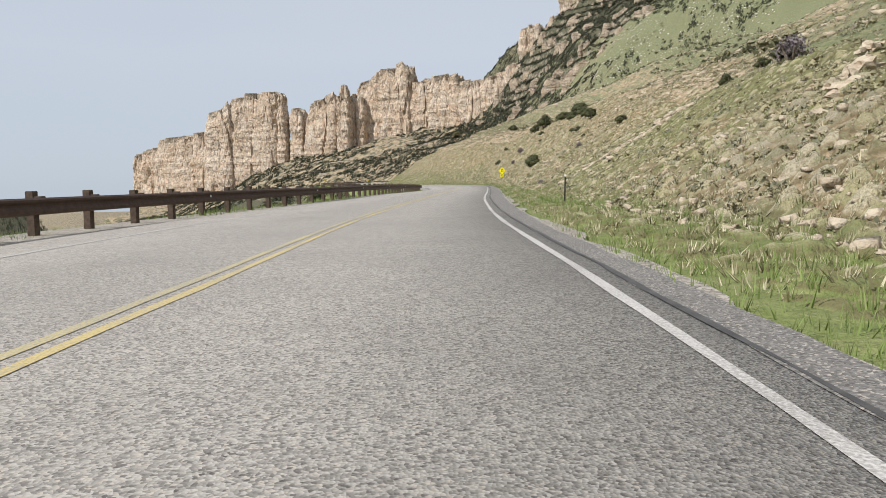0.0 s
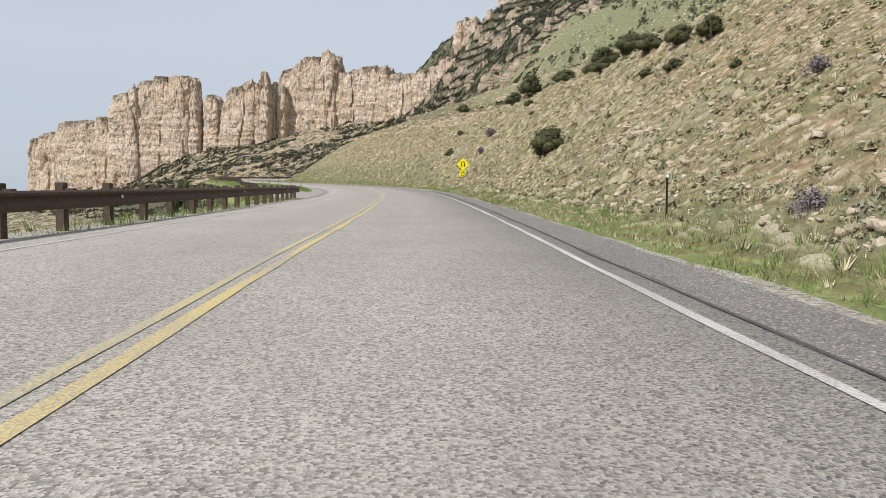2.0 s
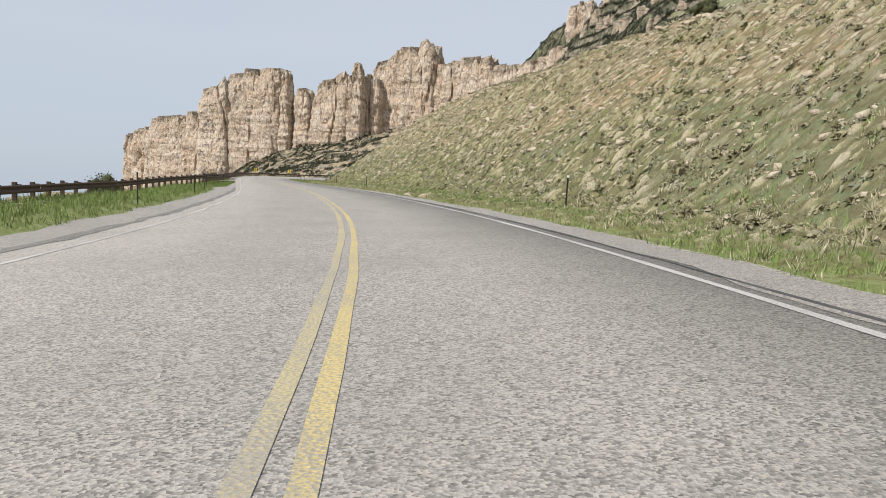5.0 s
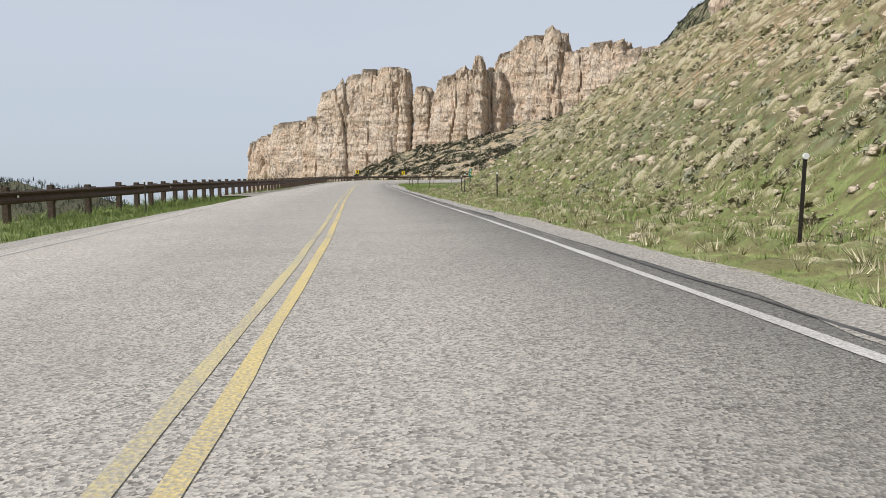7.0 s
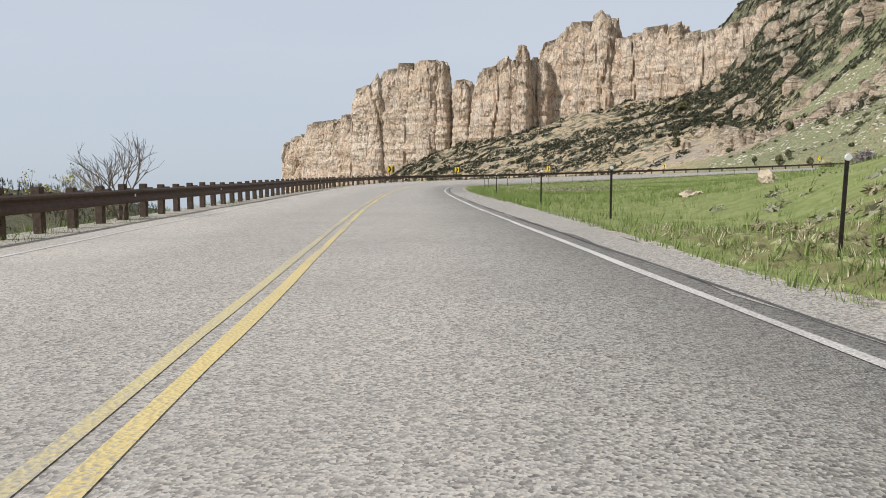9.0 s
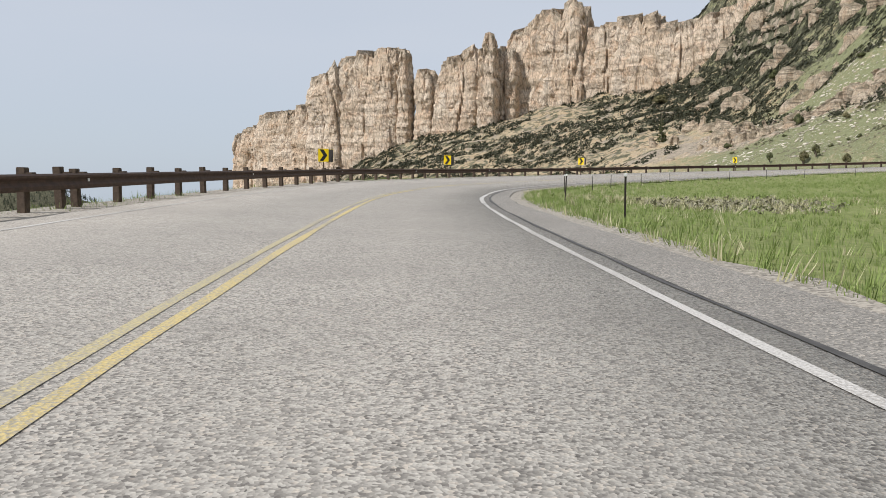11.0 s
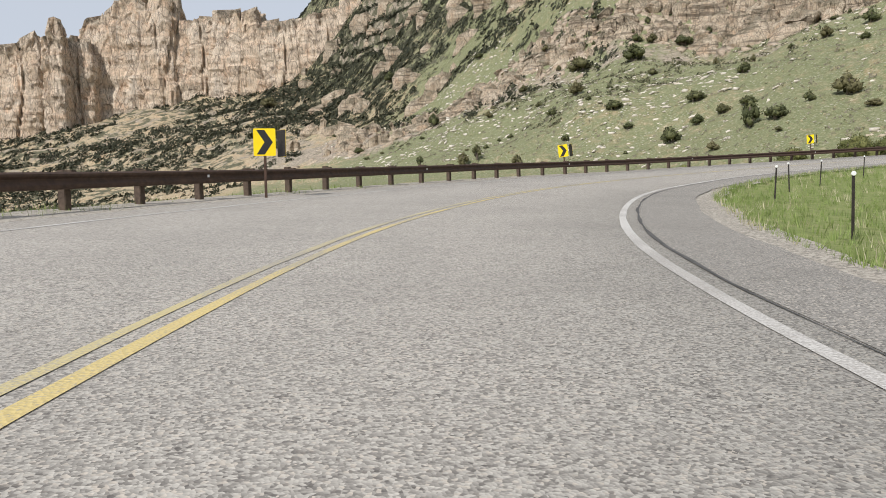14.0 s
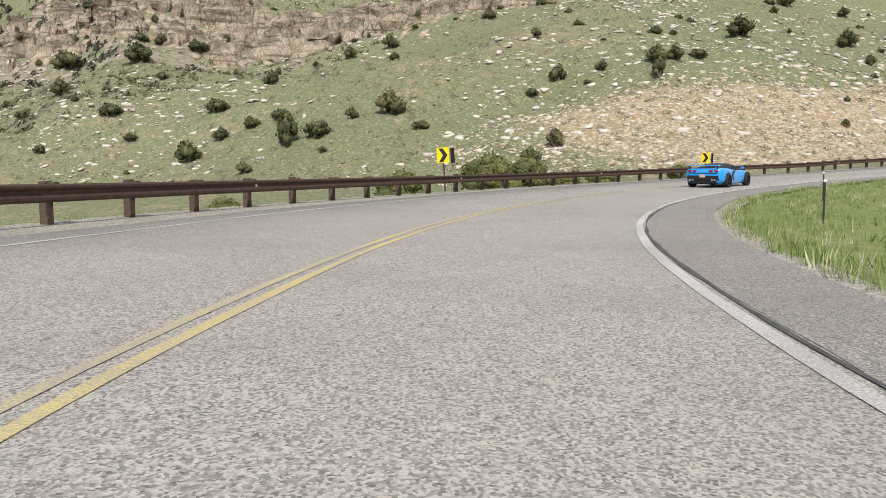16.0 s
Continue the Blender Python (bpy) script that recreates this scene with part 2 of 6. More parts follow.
def make_tussock():
    """Matted bunch grass and sage: straw, olive and grey tussocks with a fibrous grain."""
    n = Nodes("bunch_grass_tussock", 0.95, spec=0.1)
    c = n.mix(n.span(n.island(), 0.0, 0.55), (0.23, 0.215, 0.11), (0.50, 0.45, 0.27))
    c = n.mix(n.span(n.island(), 0.6, 1.0, 0, 0.9), c, (0.62, 0.545, 0.40))
    c = n.mix(n.span(n.noise(2.2, 2), 0.46, 0.6, 0, 0.6), c, (0.34, 0.31, 0.215))
    c = n.mix(n.span(n.noise(0.3, 4), 0.5, 0.68, 0, 0.6), c, (0.27, 0.27, 0.115))
    c = n.mix(n.span(n.noise(26, 4, 0.7), 0.36, 0.6, 0.65, 0), c, (0.13, 0.115, 0.06))
    n.color(c).bump(n.noise(30, 4, 0.7), 1.0, 0.05)
    return n.mat


GROUND = make_ground()
CLIFF = make_cliff("canyon_limestone", (0.70, 0.55, 0.40), (0.82, 0.70, 0.56), (0.76, 0.53, 0.36), (0.49, 0.44, 0.38), (0.17, 0.13, 0.10), 0.03)
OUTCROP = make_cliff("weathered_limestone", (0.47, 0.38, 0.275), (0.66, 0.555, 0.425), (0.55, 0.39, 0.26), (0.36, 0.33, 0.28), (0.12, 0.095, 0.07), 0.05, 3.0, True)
ASPHALT = make_asphalt("chip_seal_asphalt", (0.248, 0.227, 0.20), (0.432, 0.40, 0.352))
PATCH = make_asphalt("dark_asphalt", (0.15, 0.14, 0.125), (0.24, 0.225, 0.205))
GRAVEL = make_asphalt("gravel", (0.25, 0.22, 0.18), (0.42, 0.38, 0.32), 26.0)
YELLOW = make_paint("worn_yellow_paint", (0.56, 0.44, 0.19), (0.33, 0.30, 0.24), 0.04)
PALE_YELLOW = make_paint("faded_yellow_paint", (0.50, 0.42, 0.22), (0.33, 0.30, 0.25), 0.12)
WHITE = make_paint("worn_white_paint", (0.54, 0.515, 0.478), (0.34, 0.315, 0.285), 0.08)
RUST = make_simple("weathered_steel", (0.045, 0.026, 0.018), (0.095, 0.055, 0.038), 6, 0.7, 0.2, 0.3, 0.004)
POST_WOOD = make_simple("creosoted_wood", (0.05, 0.035, 0.026), (0.12, 0.085, 0.06), 12, 0.9)
STEEL_DARK = make_simple("dark_steel", (0.02, 0.017, 0.014), (0.055, 0.045, 0.038), 20, 0.6, 0.4)
REFLECT = make_simple("white_reflector", (0.75, 0.75, 0.73), (0.85, 0.85, 0.84), 30, 0.35)
SIGN_YELLOW = make_simple("sign_yellow", (0.86, 0.60, 0.0), (0.92, 0.66, 0.005), 5, 0.45, bump=0.02)
SIGN_LIME = make_simple("sign_fluorescent_yellow", (0.93, 0.80, 0.0), (0.97, 0.86, 0.01), 5, 0.45, bump=0.02)
SIGN_GREEN = make_simple("sign_green", (0.0, 0.17, 0.10), (0.005, 0.22, 0.13), 5, 0.45, bump=0.02)
SIGN_BLACK = make_simple("sign_black", (0.012, 0.012, 0.012), (0.02, 0.02, 0.02), 8, 0.5, bump=0.02)
GALV = make_simple("galvanised_steel", (0.36, 0.36, 0.36), (0.5, 0.5, 0.5), 9, 0.45, 0.7)
JUNIPER = make_leaf("juniper_leaf", (0.038, 0.046, 0.02), (0.125, 0.13, 0.056), (0.14, 0.12, 0.06))
SAGE = make_leaf("sagebrush_leaf", (0.14, 0.142, 0.09), (0.30, 0.29, 0.195), (0.22, 0.185, 0.14))
BARK = make_simple("grey_bark", (0.10, 0.08, 0.06), (0.22, 0.18, 0.14), 8, 0.95)
GRASS = make_leaf("grass_blade", (0.13, 0.185, 0.05), (0.25, 0.305, 0.10))
STRAW = make_leaf("dry_grass", (0.33, 0.31, 0.18), (0.50, 0.46, 0.30))
LUMP = make_tussock()
STONE = make_simple("pale_limestone", (0.40, 0.315, 0.22), (0.64, 0.55, 0.42), 2.4, 0.95, 0, 0.9, 0.1, 0.15)
PALE_STONE = make_simple("bleached_limestone", (0.50, 0.44, 0.36), (0.74, 0.68, 0.59), 0.9, 0.95, 0, 0.6, 0.1, 0.15)
BUNCH = make_leaf("bunch_grass_blade", (0.15, 0.14, 0.065), (0.66, 0.58, 0.40))
BRUSH = make_leaf("dark_brush_leaf", (0.020, 0.023, 0.013), (0.058, 0.058, 0.032))
SCRUB = make_leaf("scrub_leaf", (0.05, 0.055, 0.028), (0.16, 0.15, 0.085))
BEND_STRIP = make_asphalt("worn_asphalt", (0.195, 0.18, 0.16), (0.31, 0.288, 0.256))
BANK_LEAF = make_leaf("bank_bush_leaf", (0.028, 0.034, 0.015), (0.095, 0.10, 0.044))
GREY_GRASS = make_leaf("grey_grass_blade", (0.13, 0.145, 0.06), (0.33, 0.32, 0.18))
SEAM = make_simple("tar", (0.045, 0.042, 0.04), (0.10, 0.095, 0.09), 3, 0.7)
LAYBY = make_asphalt("lay_by_asphalt", (0.235, 0.215, 0.187), (0.40, 0.37, 0.325))
PALE_WOOD = make_simple("pale_wood", (0.36, 0.27, 0.17), (0.5, 0.39, 0.26), 10, 0.85)
SPRING_LEAF = make_leaf("spring_bud", (0.26, 0.24, 0.07), (0.38, 0.33, 0.12))
OLIVE_LEAF = make_leaf("olive_leaf", (0.075, 0.085, 0.028), (0.17, 0.17, 0.06))
TYRE = make_simple("tyre_rubber", (0.012, 0.012, 0.012), (0.025, 0.025, 0.025), 30, 0.8)
RIM = make_simple("dark_alloy", (0.03, 0.03, 0.032), (0.05, 0.05, 0.052), 30, 0.35, 0.8, 0.05)
TRIM = make_simple("black_plastic", (0.010, 0.010, 0.011), (0.018, 0.018, 0.019), 40, 0.5, bump=0.05)
SOFT_TOP = make_simple("black_roof", (0.008, 0.008, 0.009), (0.014, 0.014, 0.015), 40, 0.35, bump=0.05)
GLASS_DARK = make_simple("tinted_glass", (0.008, 0.010, 0.012), (0.012, 0.014, 0.016), 10, 0.05, 0.0, 0.0, 0.001, 0.8)
LAMP_RED = make_simple("red_lamp", (0.25, 0.008, 0.008), (0.35, 0.012, 0.01), 20, 0.15, bump=0.0)
PLATE = make_simple("plate", (0.45, 0.36, 0.30), (0.55, 0.46, 0.40), 20, 0.5)


def make_car_paint(name, c):
    n = Nodes(name, 0.3, 0.15)
    n.color(n.mix(n.span(n.noise(3, 3), 0.3, 0.7), c, tuple(q * 0.93 for q in c)))
    n.b.inputs["Coat Weight"].default_value = 1.0
    n.b.inputs["Coat Roughness"].default_value = 0.04
    return n.mat


CAR_BLUE = make_car_paint("blue_car_paint", (0.015, 0.40, 1.0))
CAR_BLACK = make_car_paint("black_car_paint", (0.012, 0.012, 0.014))
CLIFF_STONE = make_simple("broken_limestone", (0.28, 0.215, 0.155), (0.52, 0.43, 0.33), 0.8, 0.95, 0, 0.6, 0.2, 0.15)
GREY_TWIG = make_leaf("grey_twig", (0.13, 0.11, 0.115), (0.25, 0.21, 0.21))
FOREST = make_leaf("far_conifer", (0.02, 0.03, 0.02), (0.045, 0.055, 0.03))


# ---- the road's line: plan points of the double yellow line ----
def spline_points(ctrl, n=14):
    p = np.array(ctrl, float)
    p = np.vstack([2 * p[0] - p[1], p, 2 * p[-1] - p[-2]])
    out = []
    for i in range(1, len(p) - 2):
        a, b, c, d = p[i - 1:i + 3]
        for u in np.arange(n) / n:
            out.append(0.5 * (2 * b + (c - a) * u + (2 * a - 5 * b + 4 * c - d) * u * u + (3 * b - a - 3 * c + d) * u ** 3))
    out.append(p[-2])
    return np.array(out)


CENTRE = [(-4, -90), (-3.2, -40), (-2.6, 0), (-2.4, 20), (-1.3, 42), (0.2, 65), (1.5, 90), (2.1, 115), (1.5, 139), (-1.2, 163),
          (-6.2, 186), (-12.6, 210), (-19.8, 233.5), (-26.8, 256.5), (-33.6, 279), (-39.6, 301), (-44.1, 321.7), (-45.5, 333.2),
          (-45.8, 344.6), (-44.8, 355.4), (-42.4, 365.7), (-38.7, 375.2), (-33.6, 383.9), (-27.4, 391.7)]
BEND, BEND_R = (18.3, 348.2), 63.0
for deg in range(53, 120, 6):
    CENTRE.append((BEND[0] - BEND_R * math.cos(radians(deg)), BEND[1] + BEND_R * math.sin(radians(deg))))
for d in (15, 40, 80, 130, 190, 260):
    a = radians(113)
    CENTRE.append((BEND[0] - BEND_R * math.cos(a) + d * math.sin(a), BEND[1] + BEND_R * math.sin(a) + d * math.cos(a)))
LINE = spline_points(CENTRE)
LINE_S = np.concatenate([[0], np.cumsum(np.hypot(*np.diff(LINE, axis=0).T))])
TAN = np.gradient(LINE, LINE_S, axis=0)
TAN /= np.hypot(*TAN.T)[:, None]
S_END = LINE_S[-1]


def table(s, rows):
    a = np.array(rows, float)
    return np.interp(s, a[:, 0], a[:, 1])


def grade_z(s):
    """Height of the lane along the road: level, then climbing through the bend."""
    s = np.asarray(s, float)
    u = np.clip(s - 443, 0, None)
    return np.where(u < 170, 0.00018 * u * u, 0.00018 * 170 ** 2 + (u - 170) * 0.0612)


def bank(s):
    """Cross slope: positive where the outer, valley side is the higher one."""
    return table(s, [(0, 0), (150, 0), (205, -0.05), (290, -0.045), (330, -0.01), (380, 0.0), (428, 0.034), (443, 0.049), (462, 0.046), (485, 0.042), (500, 0.042), (515, 0.032), (640, 0.03), (700, 0)])


def yellow_line_at(s):
    """How far the painted double line wanders from the road's middle."""
    return float(table(s, [(0, 0.23), (100, 0.23), (130, 0.12), (161, -0.2), (190, -0.06), (206, 0.13), (250, 0.2), (277, 0.25), (291, 0.2), (305, 0.11), (330, 0.06), (356, 0.03), (395, 0.0), (415, -0.1), (438, -0.16), (461, 0.32), (482, 0.2), (503, 0.1), (560, 0)]))


def right_line(s):
    return float(table(s, [(0, 3.92), (98, 3.92), (106, 3.82), (130, 3.5), (160, 3.4), (190, 3.65), (205, 3.72), (240, 3.6), (277, 3.47), (290, 3.37), (304, 3.33), (330, 3.44), (355, 3.4), (414, 3.42), (438, 3.62), (448, 3.82), (460, 3.98), (482, 4.06), (502, 4.04), (511, 4.1), (520, 4.05), (560, 4.05), (640, 3.8)]))


def left_line(s):
    return float(table(s, [(0, -3.4), (130, -3.4), (162, -3.75), (205, -3.78), (280, -3.9), (307, -4.2), (335, -4.05), (357, -3.92), (395, -4.1), (442, -4.6), (462, -4.5), (483, -4.2), (503, -4.4), (560, -4.2)]))


def inner_edge(s):
    return float(table(s, [(0, 4.6), (172, 4.55), (200, 4.75), (240, 4.6), (300, 4.15), (350, 4.15), (368, 4.8), (400, 4.7), (436, 4.5), (451, 4.95), (473, 5.75), (508, 5.7), (560, 5.7), (640, 5.0)]))


def gravel_edge(s):
    return float(table(s, [(0, 4.8), (172, 4.75), (203, 5.0), (240, 4.8), (300, 4.3), (350, 4.3), (358, 4.75), (368, 5.1), (400, 5.2), (436, 5.35), (445, 5.8), (452, 6.1), (473, 6.35), (482, 6.6), (502, 6.05), (560, 6.2), (640, 5.6)]))


def rail_v(s):
    return float(table(s, RAIL_V))


def road_z(s, v):
    return grade_z(s) - bank(s) * (np.asarray(v, float) - 1.8)


def on_line(s):
    x, y = np.interp(s, LINE_S, LINE[:, 0]), np.interp(s, LINE_S, LINE[:, 1])
    tx, ty = np.interp(s, LINE_S, TAN[:, 0]), np.interp(s, LINE_S, TAN[:, 1])
    return x, y, tx, ty


def at(s, v, dz=0.0):
    """A place by its way along the road, its distance to the right of the yellow line and its height over the road."""
    x, y, tx, ty = on_line(s)
    return Vector((float(x + v * ty), float(y - v * tx), float(road_z(s, v) + dz)))


def heading(s):
    _, _, tx, ty = on_line(s)
    return math.degrees(math.atan2(-tx, ty))


def nearest(x, y):
    """Station and offset of many plan points."""
    x, y = np.asarray(x, float).ravel(), np.asarray(y, float).ravel()
    s, v = np.empty_like(x), np.empty_like(x)
    for k in range(0, len(x), 20000):
        q = np.stack([x[k:k + 20000], y[k:k + 20000]], 1)
        i = ((q[:, None, :] - LINE[None, ::2]) ** 2).sum(2).argmin(1) * 2
        i = np.clip(i, 1, len(LINE) - 2)
        w = q - LINE[i]
        along = (w * TAN[i]).sum(1)
        s[k:k + 20000] = LINE_S[i] + np.clip(along, -4, 4)
        side = w[:, 0] * TAN[i][:, 1] - w[:, 1] * TAN[i][:, 0]
        v[k:k + 20000] = np.sign(side) * np.sqrt(np.maximum((w ** 2).sum(1) - np.clip(along, -4, 4) ** 2, 0))
    return s, v


ISLE = (5.9, 9.3)


def isle_edge(s):
    return table(s, [(226, 6.6), (240, 7.2), (262, 9.3), (310, 9.3)])


RAIL_V = [(0, -5.6), (107, -5.8), (131, -4.6), (172, -5.2), (200, -5.6), (207, -8.5), (235, -12.0), (282, -11.8), (305, -10.0), (325, -7.5), (345, -6.1), (360, -5.5), (420, -6.0), (460, -6.6), (900, -6.6)]


# ---- smooth noise over many points at once ----
def lattice(ix, iy, seed):
    h = (ix.astype(np.int64) * 374761393 + iy.astype(np.int64) * 668265263 + seed * 1442695041) & 0xFFFFFFFF
    h = ((h ^ (h >> 13)) * 1274126177) & 0xFFFFFFFF
    return ((h ^ (h >> 16)) & 0xFFFF) / 65535.0


def smooth_noise(x, y, seed=0):
    x, y = np.asarray(x, float), np.asarray(y, float)
    ix, iy = np.floor(x), np.floor(y)
    fx, fy = x - ix, y - iy
    fx, fy = fx * fx * (3 - 2 * fx), fy * fy * (3 - 2 * fy)
    a, b = lattice(ix, iy, seed), lattice(ix + 1, iy, seed)
    c, d = lattice(ix, iy + 1, seed), lattice(ix + 1, iy + 1, seed)
    return (a * (1 - fx) + b * fx) * (1 - fy) + (c * (1 - fx) + d * fx) * fy - 0.5


def fbm(x, y, octaves=5, seed=0, gain=0.5):
    total, amp = 0.0, 1.0
    for k in range(octaves):
        total = total + amp * smooth_noise(np.asarray(x) * 2 ** k, np.asarray(y) * 2 ** k, seed + 17 * k)
        amp *= gain
    return total


def ramp(x, a, b):
    u = np.clip((np.asarray(x, float) - a) / (b - a), 0, 1)
    return u * u * (3 - 2 * u)


# ---- the lie of the land ----
FOOT = [(-900, 1750), (-560, 1250), (-300, 1000), (-120, 830), (-40, 720), (10, 610), (38, 520), (52, 462), (74, 422), (110, 396), (180, 372), (400, 330), (900, 250)]
FOOT_LINE = spline_points(FOOT, 10)


def foot_distance(x, y):
    """Distance inland of the foot of the mountain (negative on the valley side)."""
    x, y = np.asarray(x, float).ravel(), np.asarray(y, float).ravel()
    out = np.empty_like(x)
    tan = np.gradient(FOOT_LINE, axis=0)
    tan /= np.hypot(*tan.T)[:, None]
    for k in range(0, len(x), 40000):
        q = np.stack([x[k:k + 40000], y[k:k + 40000]], 1)
        d2 = ((q[:, None, :] - FOOT_LINE[None]) ** 2).sum(2)
        i = d2.argmin(1)
        w = q - FOOT_LINE[i]
        side = w[:, 1] * tan[i][:, 0] - w[:, 0] * tan[i][:, 1]
        out[k:k + 40000] = np.sign(side) * np.sqrt(d2[np.arange(len(i)), i])
    return out


def brush_line(x, y):
    """Distance above the diagonal belt of brush on the mountain side."""
    return y + 0.9 * (x - 67) - 716


def wooded_ridge(x, y):
    """Along and across the wooded ridge on the valley's far side."""
    return (x + 732) * 0.76 + (y - 1034) * 0.65, (y - 1034) * 0.76 - (x + 732) * 0.65


def land(x, y):
    """Height of the ground and its cover: green, lush, stony and rocky shares."""
    x, y = np.asarray(x, float).ravel(), np.asarray(y, float).ravel()
    s, v = nearest(x, y)
    rough1 = fbm(x / 23, y / 23, 5, 3)
    rough2 = fbm(x / 4, y / 4, 3, 9)
    rz = road_z(s, np.clip(v, -7, 9))
    # the mountain over the bend and the slopes beneath the cliffs
    d = foot_distance(x, y) + 12 * fbm(x / 60, y / 60, 4, 21)
    inland = np.clip(d, 0, None)
    deep = ramp(y, 560, 680)
    k = 0.43 * (1 - deep) - 0.07 * (1 - deep) * ramp(x, 95, 125) * ramp(y, 470, 510) + deep * (0.345 + 0.40 * ramp(x, 30, 150))
    k = k + 0.16 * ramp(x, 170, 290) * (1 - deep)
    mount = k * inland
    cap = table(x, [(-900, -70), (-620, -45), (-550, 5), (-520, 30), (-400, 62), (-330, 70), (-262, 100), (-200, 78), (-150, 92), (-60, 128), (0, 118), (45, 136), (70, 158), (95, 180), (130, 186), (160, 214), (260, 290), (600, 360)])
    mount = np.where(y > 700, np.minimum(mount, cap + 3 * rough1), np.minimum(mount, 320))
    tier = 11.0
    step = tier * (np.floor(mount / tier + 1.2 * fbm(x / 80, y / 80, 3, 33)) - mount / tier)
    band = ramp(y, 660, 780) * ramp(mount, 70, 100)
    band = np.clip(band, 0, 1) * ramp(fbm(x / 90, y / 90, 3, 37), -0.25, 0.15)
    mount = mount + band * 0.7 * step * (inland > 12) + (rough1 * 5 + rough2 * 0.7) * ramp(inland, 4, 40)
    valley = (-24 * ramp(-d, 0, 120) - 200 * ramp(-d, 120, 640)) * ramp(-v, 9, 90) - 56 * ramp(-x, 150, 450) * ramp(y, 760, 1000)
    base = rz * ramp(abs(v), 400, 60) + valley
    # the bank over the road on the hill side
    hill_on = 1 - ramp(s + 0.25 * v, 352, 379)
    toe = table(s, [(0, 8.2), (110, 7.4), (200, 7.2), (260, 7.4), (300, 8.0), (335, 7.6), (355, 6.9), (420, 9)]) + 1.2 * fbm(s / 18, v * 0, 3, 5)
    pitch = table(s, [(0, 0.5), (140, 0.5), (170, 0.68), (200, 0.86), (300, 0.88), (325, 0.86), (345, 0.7), (370, 0.62)])
    up = np.clip(v - toe, 0, None)
    brow = table(s, [(0, 13), (225, 13), (250, 11), (300, 11), (330, 13), (350, 12)])
    lean_back = table(s, [(0, 0.42), (190, 0.40), (225, 0.36), (262, 0.30), (300, 0.33), (330, 0.40)])
    hill = pitch * np.minimum(up, brow) + np.clip(up - brow, 0, None) * lean_back
    hill = hill - 0.8 * pitch * np.exp(-up / 2.0) * ramp(up, 0, 1)
    hill = np.minimum(hill, 150) * (1 + 0.16 * fbm(x / 45, y / 45, 3, 41)) + (rough1 * 2.4 + rough2 * 0.55) * ramp(up, 1, 14)
    meadow = 0.006 * np.clip(v - 8, 0, 60) + 0.5 * rough1 * ramp(v, 9, 22) + 2.2 * ramp(v, 7, 30) * (1 - ramp(s, 372, 410)) - 0.35 * ramp(v, 7, 14) * ramp(s, 380, 410)
    right = np.where(v > 0, hill * hill_on + meadow * (1 - hill_on), 0)
    # the drop beyond the guardrail
    rail = -table(s, RAIL_V)
    over = np.clip(-v - rail - 1.0, 0, None)
    drop = np.where(v < 0, -0.5 * np.minimum(over, 36) + 0.35 * rough1 * ramp(over, 1, 8), 0)
    drop = drop * (1 - ramp(d, -40, 5)) * (1 - 0.75 * ramp(s, 440, 500))
    z = base - 0.16 + right + drop + mount * ramp(abs(v), 9, 40)
    # the grass island beside the lay-by
    isle = ramp(s, 226, 238) * (1 - ramp(s, 296, 306)) * ramp(-v, ISLE[0] - 0.4, ISLE[0] + 0.9) * (1 - ramp(-v, isle_edge(s) - 1.0, isle_edge(s) + 0.4))
    road_bed = (v > -rail - 0.6) & (v < 6.6)
    z = np.where(road_bed, rz - 0.22 + 0.42 * isle + 0.16 * ramp(v, 3.4, 4.4), z)
    # a wooded hill and far ranges over the valley
    away = np.hypot(x, y - 200)
    z = z + 60 * (fbm(x / 900, y / 900, 3, 77)) * ramp(away, 1200, 2600) * (d < -200)
    q, r = wooded_ridge(x, y)
    crest = table(q, [(-900, 30), (-172, 36), (0, -1), (115, -18), (170, -52), (300, -260)])
    z = np.maximum(z, np.where(y > 600, crest - 0.42 * np.abs(r) + 7 * rough1, -999))
    steep_rock = np.clip(band * (0.2 + 1.0 * np.clip(-step / tier - 0.25, 0, 1)) + 0.42 * deep * ramp(inland, 4, 30) * (1 - 0.7 * ramp(x, 20, 80)) + 0.3 * ramp(x, 110, 170) * ramp(y - 0.3 * x, 640, 720) + 0.4 * ramp(-d, -10, 40) * (1 - ramp(-d, 150, 250)) * ramp(y, 600, 700) + 0.45 * np.exp(-((x + 1.02 * y - 715 + 26 * fbm(x / 40, y / 40, 3, 15)) / 26) ** 2) * ramp(y, 520, 560) * (1 - ramp(y, 690, 740)), 0, 1)
    thick = 0.52 * ramp(y - 0.3 * x, 640, 760) * (d > -120) - 0.5 * ramp(x, 60, 120) * (1 - ramp(y, 640, 720)) + 0.1 * ramp(brush_line(x, y), 10, 90) * ramp(x, 30, 60) + 0.25 * ramp(x, 110, 170) * ramp(y - 0.3 * x, 640, 720) + 1.2 * ramp(-q, -200, -120) * (1 - ramp(np.abs(r), 150, 260)) + (0.95 - 0.35 * ramp(over, 40, 120)) * ramp(over, 5, 16) * (v < 0) * (1 - ramp(d, -80, -30))
    tan_soil = hill_on * ramp(up, 0.2 + 3 * ramp(s, 225, 270), 2 + 6 * ramp(s, 225, 270)) * (v > 0) * (0.08 + 0.89 * ramp(s, 146, 186) + 0.8 * (1 - ramp(s, 118, 138)) * (1 - ramp(up, 7, 12)) + 0.7 * fbm(s / 40, v / 20, 3, 55)) * (1 - 0.75 * ramp(up, 16, 28)) * (1 - ramp(s + 0.25 * v, 352, 372))
